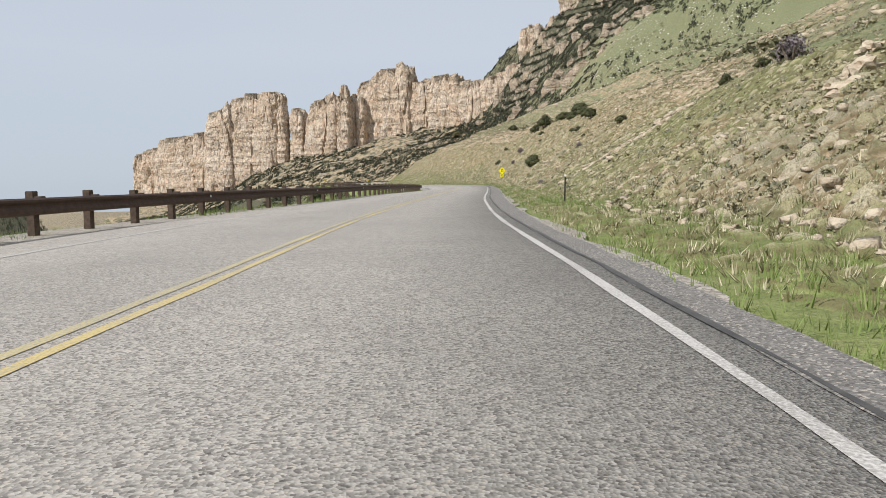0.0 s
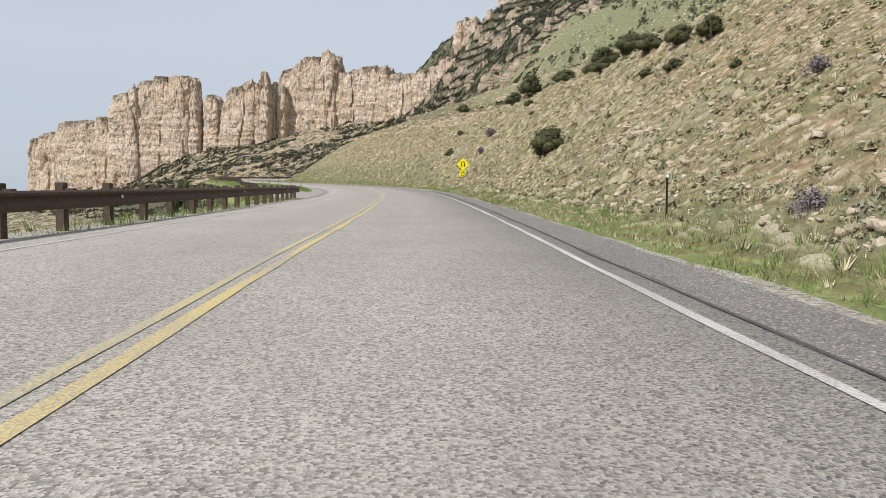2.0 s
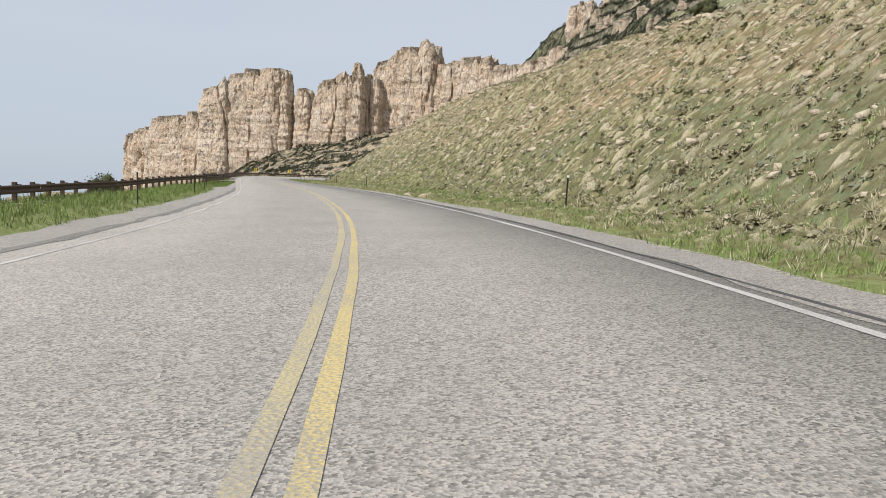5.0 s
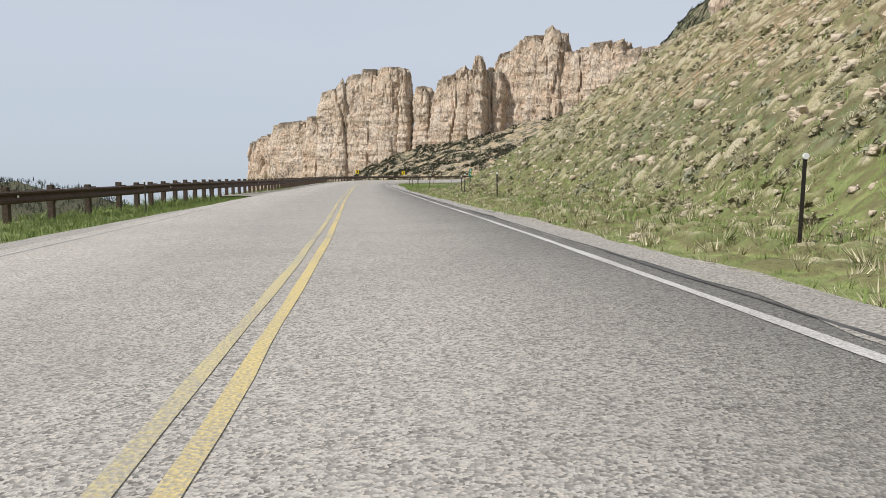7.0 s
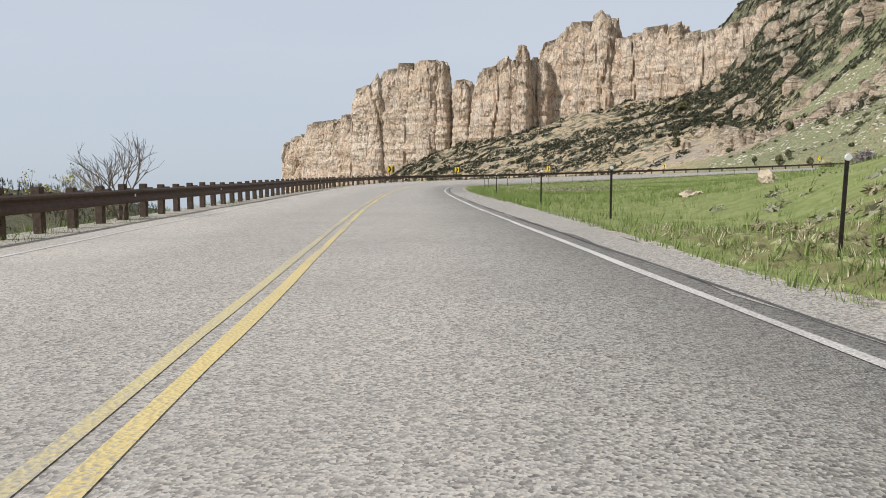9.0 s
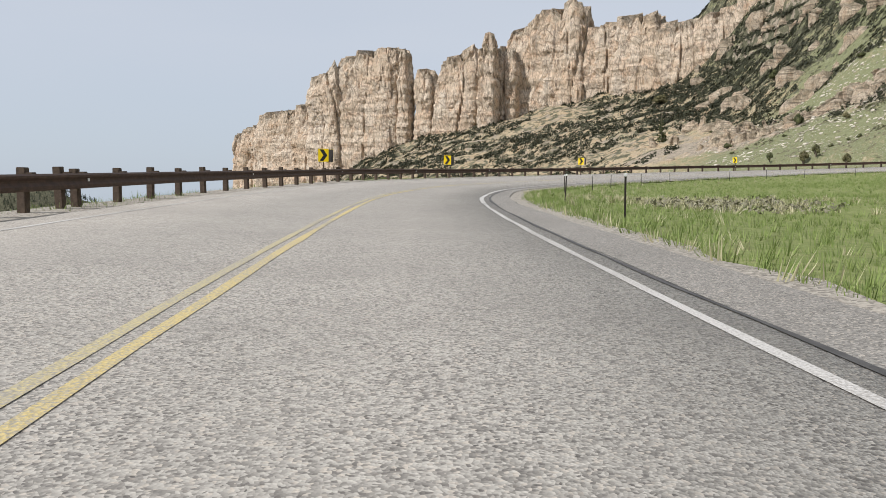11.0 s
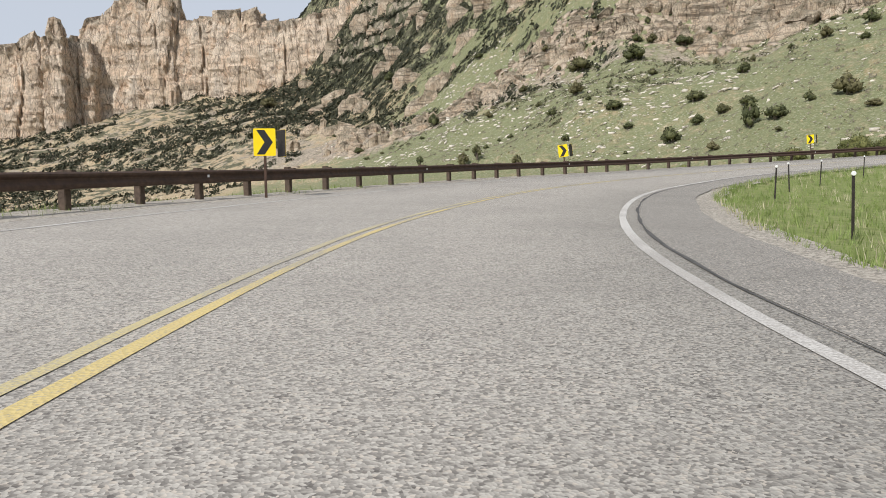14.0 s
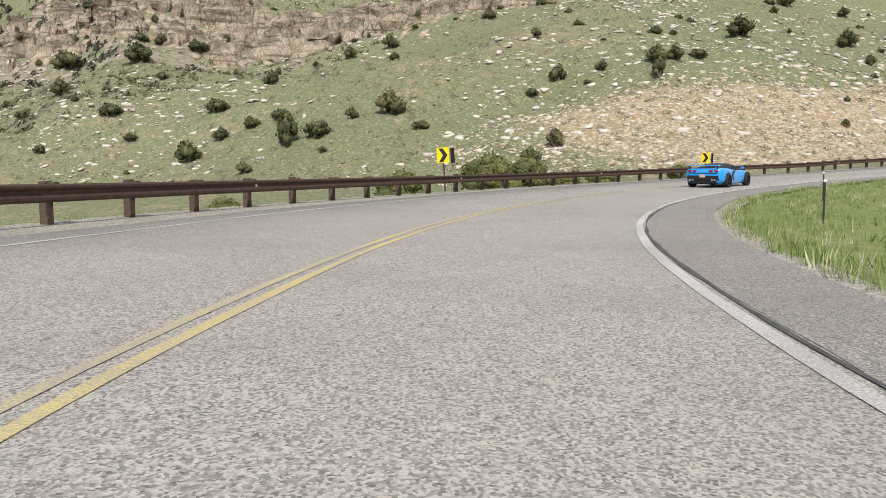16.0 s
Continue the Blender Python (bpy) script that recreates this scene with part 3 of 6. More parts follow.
    wide = table(s, [(0, 9.0), (140, 7.6), (165, 5.8), (205, 5.2), (250, 6.2), (275, 8.2), (310, 9.0), (338, 9.8), (350, 12.5), (362, 26)]) + 1.8 * fbm(s / 9, v / 6, 3, 71)
    cut = ramp(x, 66, 84) * (1 - ramp(y, 440, 462)) * ramp(d, -1, 5) * (1 - ramp(d, 24, 34))
    green = np.clip(0.72 - 0.75 * tan_soil - 0.8 * cut + 0.3 * fbm(x / 30, y / 30, 3, 61) - 0.5 * ramp(y - 0.3 * x, 610, 730) * (1 - 0.8 * ramp(x, 20, 80)), 0, 1)
    lush = np.where(v > 0, 0.9 * (1 - ramp(v, wide - 1.2, wide + 1.6)) * hill_on + (1 - hill_on) * (1 - ramp(d, -20, 10)) + 0.5 * hill_on * ramp(s, 122, 132) * (1 - ramp(s, 148, 162)) * (1 - ramp(up, 10, 22)), 0.72 * (1 - ramp(over, 5, 14))) + isle
    stony = 0.7 * (lush < 0.5) * (1 - hill_on * (v > 0))
    return z, np.stack([green, np.clip(lush, 0, 1), stony, np.clip(steep_rock, 0, 1), np.clip(thick, 0, 1)], 1)


def ground_z(x, y):
    return float(land(np.array([x]), np.array([y]))[0][0])


# ---- building helpers ----
def mesh_object(name, verts, faces, material, parent=None, smooth=False):
    me = bpy.data.meshes.new(name)
    me.from_pydata([tuple(map(float, p)) for p in verts], [], [tuple(map(int, f)) for f in faces])
    me.materials.append(material)
    if smooth:
        me.polygons.foreach_set("use_smooth", [True] * len(me.polygons))
    me.update()
    ob = new(name, me)
    ob.parent = parent
    return ob


def part(name, bm, material, parent=None, label="", smooth=False):
    me = bpy.data.meshes.new(name)
    bm.to_mesh(me)
    bm.free()
    me.materials.append(material)
    if smooth:
        me.polygons.foreach_set("use_smooth", [True] * len(me.polygons))
    ob = new(name, me)
    ob.parent = parent
    return tagged(ob, label)


def grid_faces(nu, nv, wrap=False):
    f = []
    for i in range(nu - 1):
        for j in range(nv if wrap else nv - 1):
            k = (j + 1) % nv
            f.append((i * nv + j, (i + 1) * nv + j, (i + 1) * nv + k, i * nv + k))
    return f


def box(bm, m, size, bevel=0.0):
    """Add a box of that size, centred on the pose m."""
    made = bmesh.ops.create_cube(bm, size=1.0, matrix=m @ Matrix.Diagonal((*size, 1)))
    if bevel:
        edges = list({e for v in made["verts"] for e in v.link_edges})
        bmesh.ops.bevel(bm, geom=edges, offset=bevel, segments=2, affect="EDGES", clamp_overlap=True)
    return bm


def tube(bm, a, b, r0, r1, n=8):
    a, b = Vector(a), Vector(b)
    m = Matrix.Translation((a + b) / 2) @ (b - a).to_track_quat("Z", "Y").to_matrix().to_4x4()
    bmesh.ops.create_cone(bm, cap_ends=True, segments=n, radius1=r0, radius2=r1, depth=(b - a).length, matrix=m)
    return bm


def ribbon(name, s0, s1, v0, v1, dz, material, step=1.5, parent=None, edge=0.0, seed=0, skirt=0.0):
    """A strip of surface along the road; v0 and v1 are numbers or functions of the station."""
    st = np.arange(s0, s1 + step / 2, step)
    a = np.array([v0(s) if callable(v0) else v0 for s in st]) + edge * fbm(st / 1.7, st * 0, 4, seed)
    b = np.array([v1(s) if callable(v1) else v1 for s in st]) + edge * fbm(st / 1.7, st * 0 + 9, 4, seed)
    x, y, tx, ty = on_line(st)
    cols = []
    for k in np.linspace(0, 1, 4):
        v = a + (b - a) * k
        cols.append(np.stack([x + v * ty, y - v * tx, road_z(st, v) + dz], 1))
    if skirt:
        cols = [cols[0] - [0, 0, skirt]] + cols + [cols[-1] - [0, 0, skirt]]
    verts = np.stack(cols, 1).reshape(-1, 3)
    return mesh_object(name, verts, [f[::-1] for f in grid_faces(len(st), len(cols))], material, parent, True)


# ---- ground ----
def spread(lo, hi, fine_lo, fine_hi, fine, mid_lo, mid_hi, mid):
    out = list(np.arange(fine_lo, fine_hi, fine))
    a = fine_lo
    g = mid
    while a > lo:
        a -= mid if a > mid_lo else g
        g *= 1.0 if a > mid_lo else 1.16
        out.append(a)
    a, g = fine_hi, mid
    while a < hi:
        out.append(a)
        a += mid if a < mid_hi else g
        g *= 1.0 if a < mid_hi else 1.16
    return np.array(sorted(out))


GRID = {}


def build_ground():
    gx = spread(-4200, 4200, -62, 122, 1.5, -360, 420, 5.0)
    gy = spread(-4200, 4200, -20, 470, 1.5, -60, 1150, 5.0)
    X, Y = np.meshgrid(gx, gy)
    Z, cover = land(X, Y)
    GRID.update(x=gx, y=gy, z=Z.reshape(X.shape))
    ob = mesh_object("ground", np.stack([X.ravel(), Y.ravel(), Z], 1), [f[::-1] for f in grid_faces(len(gy), len(gx))], GROUND, None, True)
    for k, name in enumerate(("green", "lush", "stony", "rocky", "brush")):
        ob.data.attributes.new(name, "FLOAT", "POINT").data.foreach_set("value", cover[:, k].astype(np.float32))
    tagged(ob, "stony canyon hillside and grass verges along the road", "ground", kind="structure")


build_ground()


def sheet_z(x, y):
    """Height of the built ground sheet between its points."""
    i = np.clip(np.searchsorted(GRID["x"], x) - 1, 0, len(GRID["x"]) - 2)
    j = np.clip(np.searchsorted(GRID["y"], y) - 1, 0, len(GRID["y"]) - 2)
    u, w = (x - GRID["x"][i]) / (GRID["x"][i + 1] - GRID["x"][i]), (y - GRID["y"][j]) / (GRID["y"][j + 1] - GRID["y"][j])
    z = GRID["z"]
    return (z[j, i] * (1 - u) + z[j, i + 1] * u) * (1 - w) + (z[j + 1, i] * (1 - u) + z[j + 1, i + 1] * u) * w


def tufts(x, y, cell, seed):
    """Domes scattered over a jittered lattice: how high each point lies on its dome, and the dome's own random tone."""
    ix, iy = np.floor(x / cell), np.floor(y / cell)
    high, tone = np.zeros_like(x), np.zeros_like(x)
    for a in (-1, 0, 1):
        for b in (-1, 0, 1):
            cx, cy = ix + a, iy + b
            jx, jy = cx + 0.15 + 0.7 * lattice(cx, cy, seed), cy + 0.15 + 0.7 * lattice(cx, cy, seed + 1)
            r = 0.26 + 0.34 * lattice(cx, cy, seed + 2) ** 1.5
            h = r * np.sqrt(np.clip(1 - ((x / cell - jx) ** 2 + (y / cell - jy) ** 2) / r ** 2, 0, None)) * (lattice(cx, cy, seed + 4) > 0.2)
            tone = np.where(h > high, lattice(cx, cy, seed + 3), tone)
            high = np.maximum(high, h)
    return high, tone


TURF = (92, 371, 17.5)


def turf(x, y, s, v, cover):
    """The near bank in fine relief: height, how far a point lies up a tussock, and that tussock's tone."""
    out = v - np.interp(s, EDGE_S, EDGE_V)
    high, tone = tufts(x, y, 0.5, 5)
    small, tone2 = tufts(x, y, 0.28, 25)
    fade = ramp(out, -0.1, 1.2) * (1 - ramp(out, TURF[2] - 2, TURF[2] - 0.1)) * ramp(s, TURF[0], TURF[0] + 5) * (1 - ramp(s + 0.25 * v, 355, 366))
    thin = ramp(fbm(x / 6, y / 6, 3, 58), -0.34, -0.02) * (1 - 0.5 * cover[:, 1])
    big, low = high * 0.5 * 1.35 * thin, small * 0.28 * 1.1
    z = sheet_z(x, y) - 0.05 + fade * (0.06 + np.maximum(big, low) + 0.10 * fbm(x / 1.1, y / 1.1, 3, 59))
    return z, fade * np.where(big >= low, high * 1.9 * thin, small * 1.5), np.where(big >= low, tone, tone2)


EDGE_S = np.arange(0, 660, 1.0)
EDGE_V = np.array([gravel_edge(q) for q in EDGE_S])


def build_turf():
    s, v = np.arange(TURF[0], TURF[1], 0.13), np.arange(0, TURF[2], 0.115)
    S, V = np.meshgrid(s, v, indexing="ij")
    V = V + np.interp(S, EDGE_S, EDGE_V) - 0.05
    x, y, tx, ty = on_line(S)
    X, Y, S, V = (x + V * ty).ravel(), (y - V * tx).ravel(), S.ravel(), V.ravel()
    cover = land(X, Y)[1]
    Z, tuft, tone = turf(X, Y, S, V, cover)
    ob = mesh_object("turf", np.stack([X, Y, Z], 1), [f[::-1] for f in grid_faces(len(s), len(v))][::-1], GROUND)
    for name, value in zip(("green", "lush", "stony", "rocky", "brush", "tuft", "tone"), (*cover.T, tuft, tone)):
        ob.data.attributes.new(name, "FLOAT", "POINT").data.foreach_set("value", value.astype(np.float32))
    tagged(ob, "dry tussocky turf on the stony bank over the road", "ground", kind="structure")


build_turf()

# ---- road ----
road = ribbon("road", 0, S_END, lambda s: -4.6 - 0.7 * float(ramp(s, 385, 425)), lambda s: inner_edge(s) - 0.05, 0.0, ASPHALT, skirt=0.3, edge=0.12, seed=2)
tagged(road, "grey chip-sealed two-lane mountain road with worn lines", "road", kind="structure")

# ---- lines, shoulders and the lay-by ----


def marking(name, v, width, material, s0=0, s1=None, label=""):
    line = v if callable(v) else (lambda s: v)
    ob = ribbon(name, s0, s1 or S_END, lambda s: line(s) - width / 2, lambda s: line(s) + width / 2, 0.005, material, edge=0.025, seed=int(abs(line(100)) * 50), step=0.75)
    return tagged(ob, label, "road marking", kind="structure")


marking("yellow_line", lambda s: yellow_line_at(s) - 0.105, 0.10, PALE_YELLOW, label="worn double yellow centre line")
marking("yellow_line", lambda s: yellow_line_at(s) + 0.105, 0.10, YELLOW, label="worn double yellow centre line")
marking("edge_line", right_line, 0.10, WHITE, s1=418, label="worn white edge line")
marking("edge_line", right_line, 0.15, WHITE, s0=418, label="broad white edge line on the inside of the bend")
marking("edge_line", left_line, 0.10, WHITE, label="worn white edge line")


def shoulder(name, s0, s1, a, b, dz, material, label, edge=0.15, seed=1):
    return tagged(ribbon(name, s0, s1, a, b, dz, material, edge=edge, seed=seed, step=0.75), label, "shoulder", kind="structure")


shoulder("shoulder", 0, 214, lambda s: right_line(s) + 0.3, inner_edge, 0.004, PATCH, "dark asphalt strip outside the white edge line", 0.1, 3)
shoulder("shoulder", 214, 392, lambda s: right_line(s) + 0.3, inner_edge, 0.004, LAYBY, "pale patched asphalt strip outside the edge line", 0.2, 3)
shoulder("shoulder", 392, S_END, lambda s: right_line(s) + float(table(s, [(480, 0.33), (515, 0.16)])), inner_edge, 0.004, BEND_STRIP, "smooth grey asphalt strip on the inside of the bend", 0.08, 3)
shoulder("gravel_shoulder", 0, S_END, lambda s: inner_edge(s) - 0.2, gravel_edge, -0.02, GRAVEL, "pale loose gravel at the road's edge", 0.35, 4)
shoulder("tar_seam", 0, S_END, lambda s: right_line(s) + float(table(s, [(480, 0.27), (515, 0.10)])), lambda s: right_line(s) + float(table(s, [(480, 0.33), (515, 0.16)])), 0.007, SEAM, "dark tar seam beside the edge line", 0.05, 6)
shoulder("gravel_shoulder", 0, 205, lambda s: rail_v(s) - 0.7, -4.45, -0.05, GRAVEL, "dusty gravel strip under the guardrail", 0.2, 8)
shoulder("gravel_shoulder", 338, S_END, lambda s: rail_v(s) - 0.7, -4.45, -0.05, GRAVEL, "dusty gravel strip under the guardrail", 0.2, 8)
shoulder("lay_by", 198, 324, lambda s: float(table(s, [(198, -4.6), (206, -7.6), (324, -99)])) if s < 206 else float(table(s, [(206, rail_v(s) + 0.9), (296, rail_v(s) + 0.9), (306, -5.4), (324, -4.7)])), -4.4, -0.012, LAYBY, "paved lay-by beside the road", 0.1, 9)
shoulder("tar_seam", 200, 300, -4.72, -4.45, 0.006, PATCH, "dark tar seam between road and lay-by", 0.25, 12)


# ---- guardrails ----
def build_guardrail(s0, s1, line, st):
    rail = new("guardrail")
    tagged(rail, "weathered brown steel guardrail on dark posts", "guardrail", "guardrails along the valley side")
    # W-shaped beam, swept along the road
    prof = [(0.0, 0.71), (0.03, 0.72), (0.078, 0.685), (0.078, 0.645), (0.02, 0.59), (0.02, 0.55), (0.078, 0.475), (0.078, 0.425), (0.03, 0.38), (0.0, 0.385),
            (-0.008, 0.385), (-0.008, 0.71)]
    for k in range(0, len(st) - 1, 2):
        seg = np.linspace(st[k], st[min(k + 2, len(st) - 1)], 7)
        verts = [at(s, line(s) + dv, h) for s in seg for dv, h in prof]
        faces = grid_faces(len(seg), len(prof), True)
        faces += [tuple(range(len(prof))), tuple(range((len(seg) - 1) * len(prof), len(seg) * len(prof)))[::-1]]
        mesh_object("beam", verts, faces, RUST, rail)
    bm = bmesh.new()
    box(bm, pose(0, 0, 0.165), (0.17, 0.19, 1.34), 0.012)
    first = part("post", bm, POST_WOOD, rail)
    bm = bmesh.new()
    box(bm, pose(0, 0, 0), (0.17, 0.15, 0.36), 0.01)
    block = part("spacer_block", bm, POST_WOOD, rail)
    bm = bmesh.new()
    box(bm, pose(0, 0, 0), (0.012, 0.09, 0.07), 0.002)
    tab = part("reflector", bm, REFLECT, rail, "small white reflector")
    posts, blocks, tabs = [first], [block], [tab]
    for k, s in enumerate(st):
        turn = heading(s)
        m = Matrix.Translation(at(s, line(s) - 0.265, random.uniform(-0.025, 0.025) - 0.07 * float(ramp(s, 425, 455)))) @ pose(0, 0, 0, random.uniform(-1.2, 1.2), random.uniform(-1.2, 1.2), turn)
        if k:
            posts.append(new("post", first.data))
            blocks.append(new("spacer_block", block.data))
            posts[-1].parent = blocks[-1].parent = rail
        posts[-1].matrix_basis = m
        blocks[-1].matrix_basis = Matrix.Translation(at(s, line(s) - 0.096, 0.57)) @ pose(0, 0, 0, 0, 0, turn)
        if k % 6 == 0:
            if k:
                tabs.append(new("reflector", tab.data))
                tabs[-1].parent = rail
            tabs[-1].matrix_basis = Matrix.Translation(at(s, line(s) + 0.04, 0.57)) @ pose(0, 0, 0, 0, 0, turn)
    return rail


def first_rail(s):
    return float(table(s, [(0, -5.6), (107, -5.6), (131, -4.7), (172, -5.0), (203, -5.4)]))


build_guardrail(74, 203, first_rail, np.arange(74, 203.1, 2.25))
build_guardrail(207, 640, rail_v, np.concatenate([np.arange(207, 326, 2.3), np.arange(326, 412, 1.55), np.arange(412, 640, 2.3)]))


# ---- cliffs ----
def cliff_block(name, x, y, width, depth, z0, z1, turn, seed, parent, taper=0.9, peak=0.0, cell=2.2, square=4.0, rough=1.0, ledges=1.0, material=None):
    """One buttress of rock: a rounded block with upright cracks, ledges and an uneven top."""
    per = int((width + depth) * 2 / cell)
    rings = max(6, int((z1 - z0) / cell))
    verts, brush = [], []
    c, sn = math.cos(radians(turn)), math.sin(radians(turn))
    caps = 5
    tall = z1 - z0
    jag = min(1.0, max(width, depth) / 24)
    for i in range(rings + caps):
        u = min(i / (rings - 1), 1.0)
        shrink = 1.0 if i < rings else 1.0 - (i - rings + 1) / caps
        zr = z0 + tall * u
        for j in range(per):
            a = 2 * math.pi * j / per
            ca, sa = math.cos(a), math.sin(a)
            r = (abs(ca) ** square + abs(sa) ** square) ** (-1 / square)
            px, py = ca * r * width / 2, sa * r * depth / 2
            wx, wy = x + px * c - py * sn, y + px * sn + py * c
            ledge = noise.noise((wx / 90, wy / 90, zr / 6 + seed)) * 1.7 * ledges
            crack = abs(noise.noise((wx / 30 + seed, wy / 30, zr / 190)))
            crack2 = abs(noise.noise((wx / 9 + seed, wy / 9, zr / 26)))
            crack3 = abs(noise.noise((wx / 17 - seed, wy / 17, zr / 70)))
            bulge = noise.fractal((wx / 42, wy / 42, zr / 30 + seed), 0.9, 2.0, 6)
            out = 3.2 * bulge - 5.0 * max(0, 0.04 - crack) / 0.04 - 1.8 * max(0, 0.05 - crack3) / 0.05 - 0.9 * max(0, 0.13 - crack2) / 0.13 + ledge + 1.0 * noise.noise((wx / 3.5, wy / 3.5, zr / 2.6))
            out *= rough
            k = (1 - (1 - taper) * u ** 1.8) * shrink * (1 - 0.13 * max(0.0, (u - 0.78) / 0.22) ** 2)
            ln = max(math.hypot(px, py), 1e-3)
            qx, qy = px * k + px / ln * out * min(1, shrink * 1.4), py * k + py / ln * out * min(1, shrink * 1.4)
            top = 0
            if u > 0.7:
                e = (u - 0.7) / 0.3
                top = e * rough * jag * (8 * noise.fractal((wx / 12 + seed, wy / 12, 3.1), 0.8, 2.0, 5) + 2.2 * noise.noise((wx / 3.2, wy / 3.2, seed))) + e * peak * qx / width * 2
            if i >= rings:
                top += 1.5 * (1 - shrink)
            verts.append((x + qx * c - qy * sn, y + qx * sn + qy * c, zr + top))
            brush.append(max(0.0, (u - 0.93) * 8) + max(0, 0.3 - u))
    faces = grid_faces(rings + caps, per, True)
    ob = mesh_object(name, verts, [f[::-1] for f in faces], material or CLIFF, parent, False)
    ob.data.attributes.new("brush", "FLOAT", "POINT").data.foreach_set("value", np.array(brush, np.float32))
    return ob


def build_cliffs():
    cliff = new("rock_cliff")
    tagged(cliff, "sheer buff and pink limestone cliffs above the canyon", "cliff")
    rows = [  # x, y, width, depth, foot, top, turn, taper, peak
        (-540, 1362, 16, 24, -60, 22, -12, 0.7, 0), (-512, 1345, 40, 60, -60, 51, -12, 0.94, 0), (-480, 1310, 50, 60, -55, 60, -14, 0.95, 2), (-484, 1322, 12, 14, 20, 72, -14, 0.6, 3),
        (-420, 1250, 80, 60, -40, 74, -16, 0.94, 5), (-356, 1190, 50, 60, -30, 76, -18, 0.9, 3), (-312, 1118, 48, 60, -25, 106, -18, 0.84, 9),
        (-266, 1112, 80, 60, -15, 122, -16, 0.93, 4), (-238, 1100, 26, 44, -15, 125, -16, 0.94, 0),
        (-223, 1080, 15, 22, -5, 122, -16, 0.8, 0), (-201, 1082, 24, 26, 0, 101, -16, 0.93, 0),
        (-160, 1054, 50, 44, 5, 110, -14, 0.9, 8), (-130, 1018, 20, 22, 10, 112, -14, 0.86, 0), (-129, 1018, 15, 15, 118, 125, -14, 0.55, 0), (-116, 1042, 34, 40, 10, 113, -14, 0.9, 0),
        (-97, 1058, 44, 50, 10, 133, -16, 0.84, 11), (-62, 1046, 56, 56, 15, 148, -16, 0.94, 3), (-24, 1034, 36, 44, 30, 130, -18, 0.9, 0),
        (8, 1016, 48, 50, 40, 133, -22, 0.88, 3), (36, 998, 46, 40, 50, 121, -26, 0.9, 4), (68, 984, 44, 38, 70, 128, -28, 0.88, 6), (100, 968, 46, 36, 90, 143, -28, 0.86, 6), (134, 950, 46, 34, 112, 163, -30, 0.86, 6),
        (112, 972, 34, 30, 140, 186, -26, 0.8, 4), (172, 955, 52, 40, 176, 236, -24, 0.9, 6), (222, 935, 66, 44, 190, 250, -26, 0.9, 4), (292, 905, 80, 44, 205, 275, -28, 0.9, 4),
    ]
    for k, (x, y, w, d, a, b, turn, taper, peak) in enumerate(rows):
        cliff_block("buttress", x, y, w, d, a - 30, b, turn, 7.3 * k, cliff, taper, peak, 2.0, 7.0 if w > 30 else 4.0, ledges=1.0)


build_cliffs()


def build_outcrops():
    """The tilted rock band across the slope over the bend."""
    rng = random.Random(21)
    crop = new("rock_outcrop")
    tagged(crop, "broken buff limestone ledges across the grassy slope", "rock outcrop")
    line = spline_points([(20, 676), (48, 655), (72, 640), (96, 630), (118, 612), (136, 590), (152, 566), (170, 545), (192, 520)], 8)
    for k, (lx, ly) in enumerate(line):
        big = 1.0 + 1.1 * math.exp(-((k - 48) / 13) ** 2)
        for j in range(4):
            x, y = lx + rng.uniform(-4, 4) + (j - 1) * 4.5, ly + rng.uniform(-4, 4) + (j - 1) * 6
            w, d, up = rng.uniform(3, 8) * big ** 0.5, rng.uniform(2.5, 5) * big ** 0.5, rng.uniform(0.5, 2.2) * big ** 1.4
            z = ground_z(x, y)
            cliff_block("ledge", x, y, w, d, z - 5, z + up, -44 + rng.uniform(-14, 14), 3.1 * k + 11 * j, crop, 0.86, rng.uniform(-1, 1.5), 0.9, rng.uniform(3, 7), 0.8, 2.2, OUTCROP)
    for k in range(230):
        x, y = rng.uniform(-20, 380), rng.uniform(690, 980)
        if foot_distance([x], [y])[0] < 30 or (x < 40 and y > 780):
            continue
        w, d, up = rng.uniform(5, 20), rng.uniform(4, 8), rng.uniform(1.2, 5)
        z = ground_z(x, y)
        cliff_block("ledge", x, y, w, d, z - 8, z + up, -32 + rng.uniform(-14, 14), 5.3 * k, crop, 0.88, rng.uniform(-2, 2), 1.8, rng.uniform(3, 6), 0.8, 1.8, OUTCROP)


build_outcrops()


# ---- plants, each built once and then copied ----
def leaf_clump(bm, c, r, n, size, rng, flat=0.8):
    """Many small leaf tufts round a centre."""
    for _ in range(n):
        d = Vector((rng.gauss(0, 1), rng.gauss(0, 1), rng.gauss(0, 1))).normalized()
        p = Vector(c) + Vector((d.x * r, d.y * r, d.z * r * flat)) * rng.uniform(0.55, 1.05)
        a = Vector((rng.gauss(0, 1), rng.gauss(0, 1), rng.gauss(0, 1))).normalized()
        b = a.cross(d + Vector((0.01, 0.02, 0.03))).normalized()
        k = size * rng.uniform(0.6, 1.4)
        vs = [bm.verts.new(p + a * k * 0.7), bm.verts.new(p + b * k * 0.45 + d * k * 0.3), bm.verts.new(p - a * k * 0.7), bm.verts.new(p - b * k * 0.45)]
        bm.faces.new(vs)


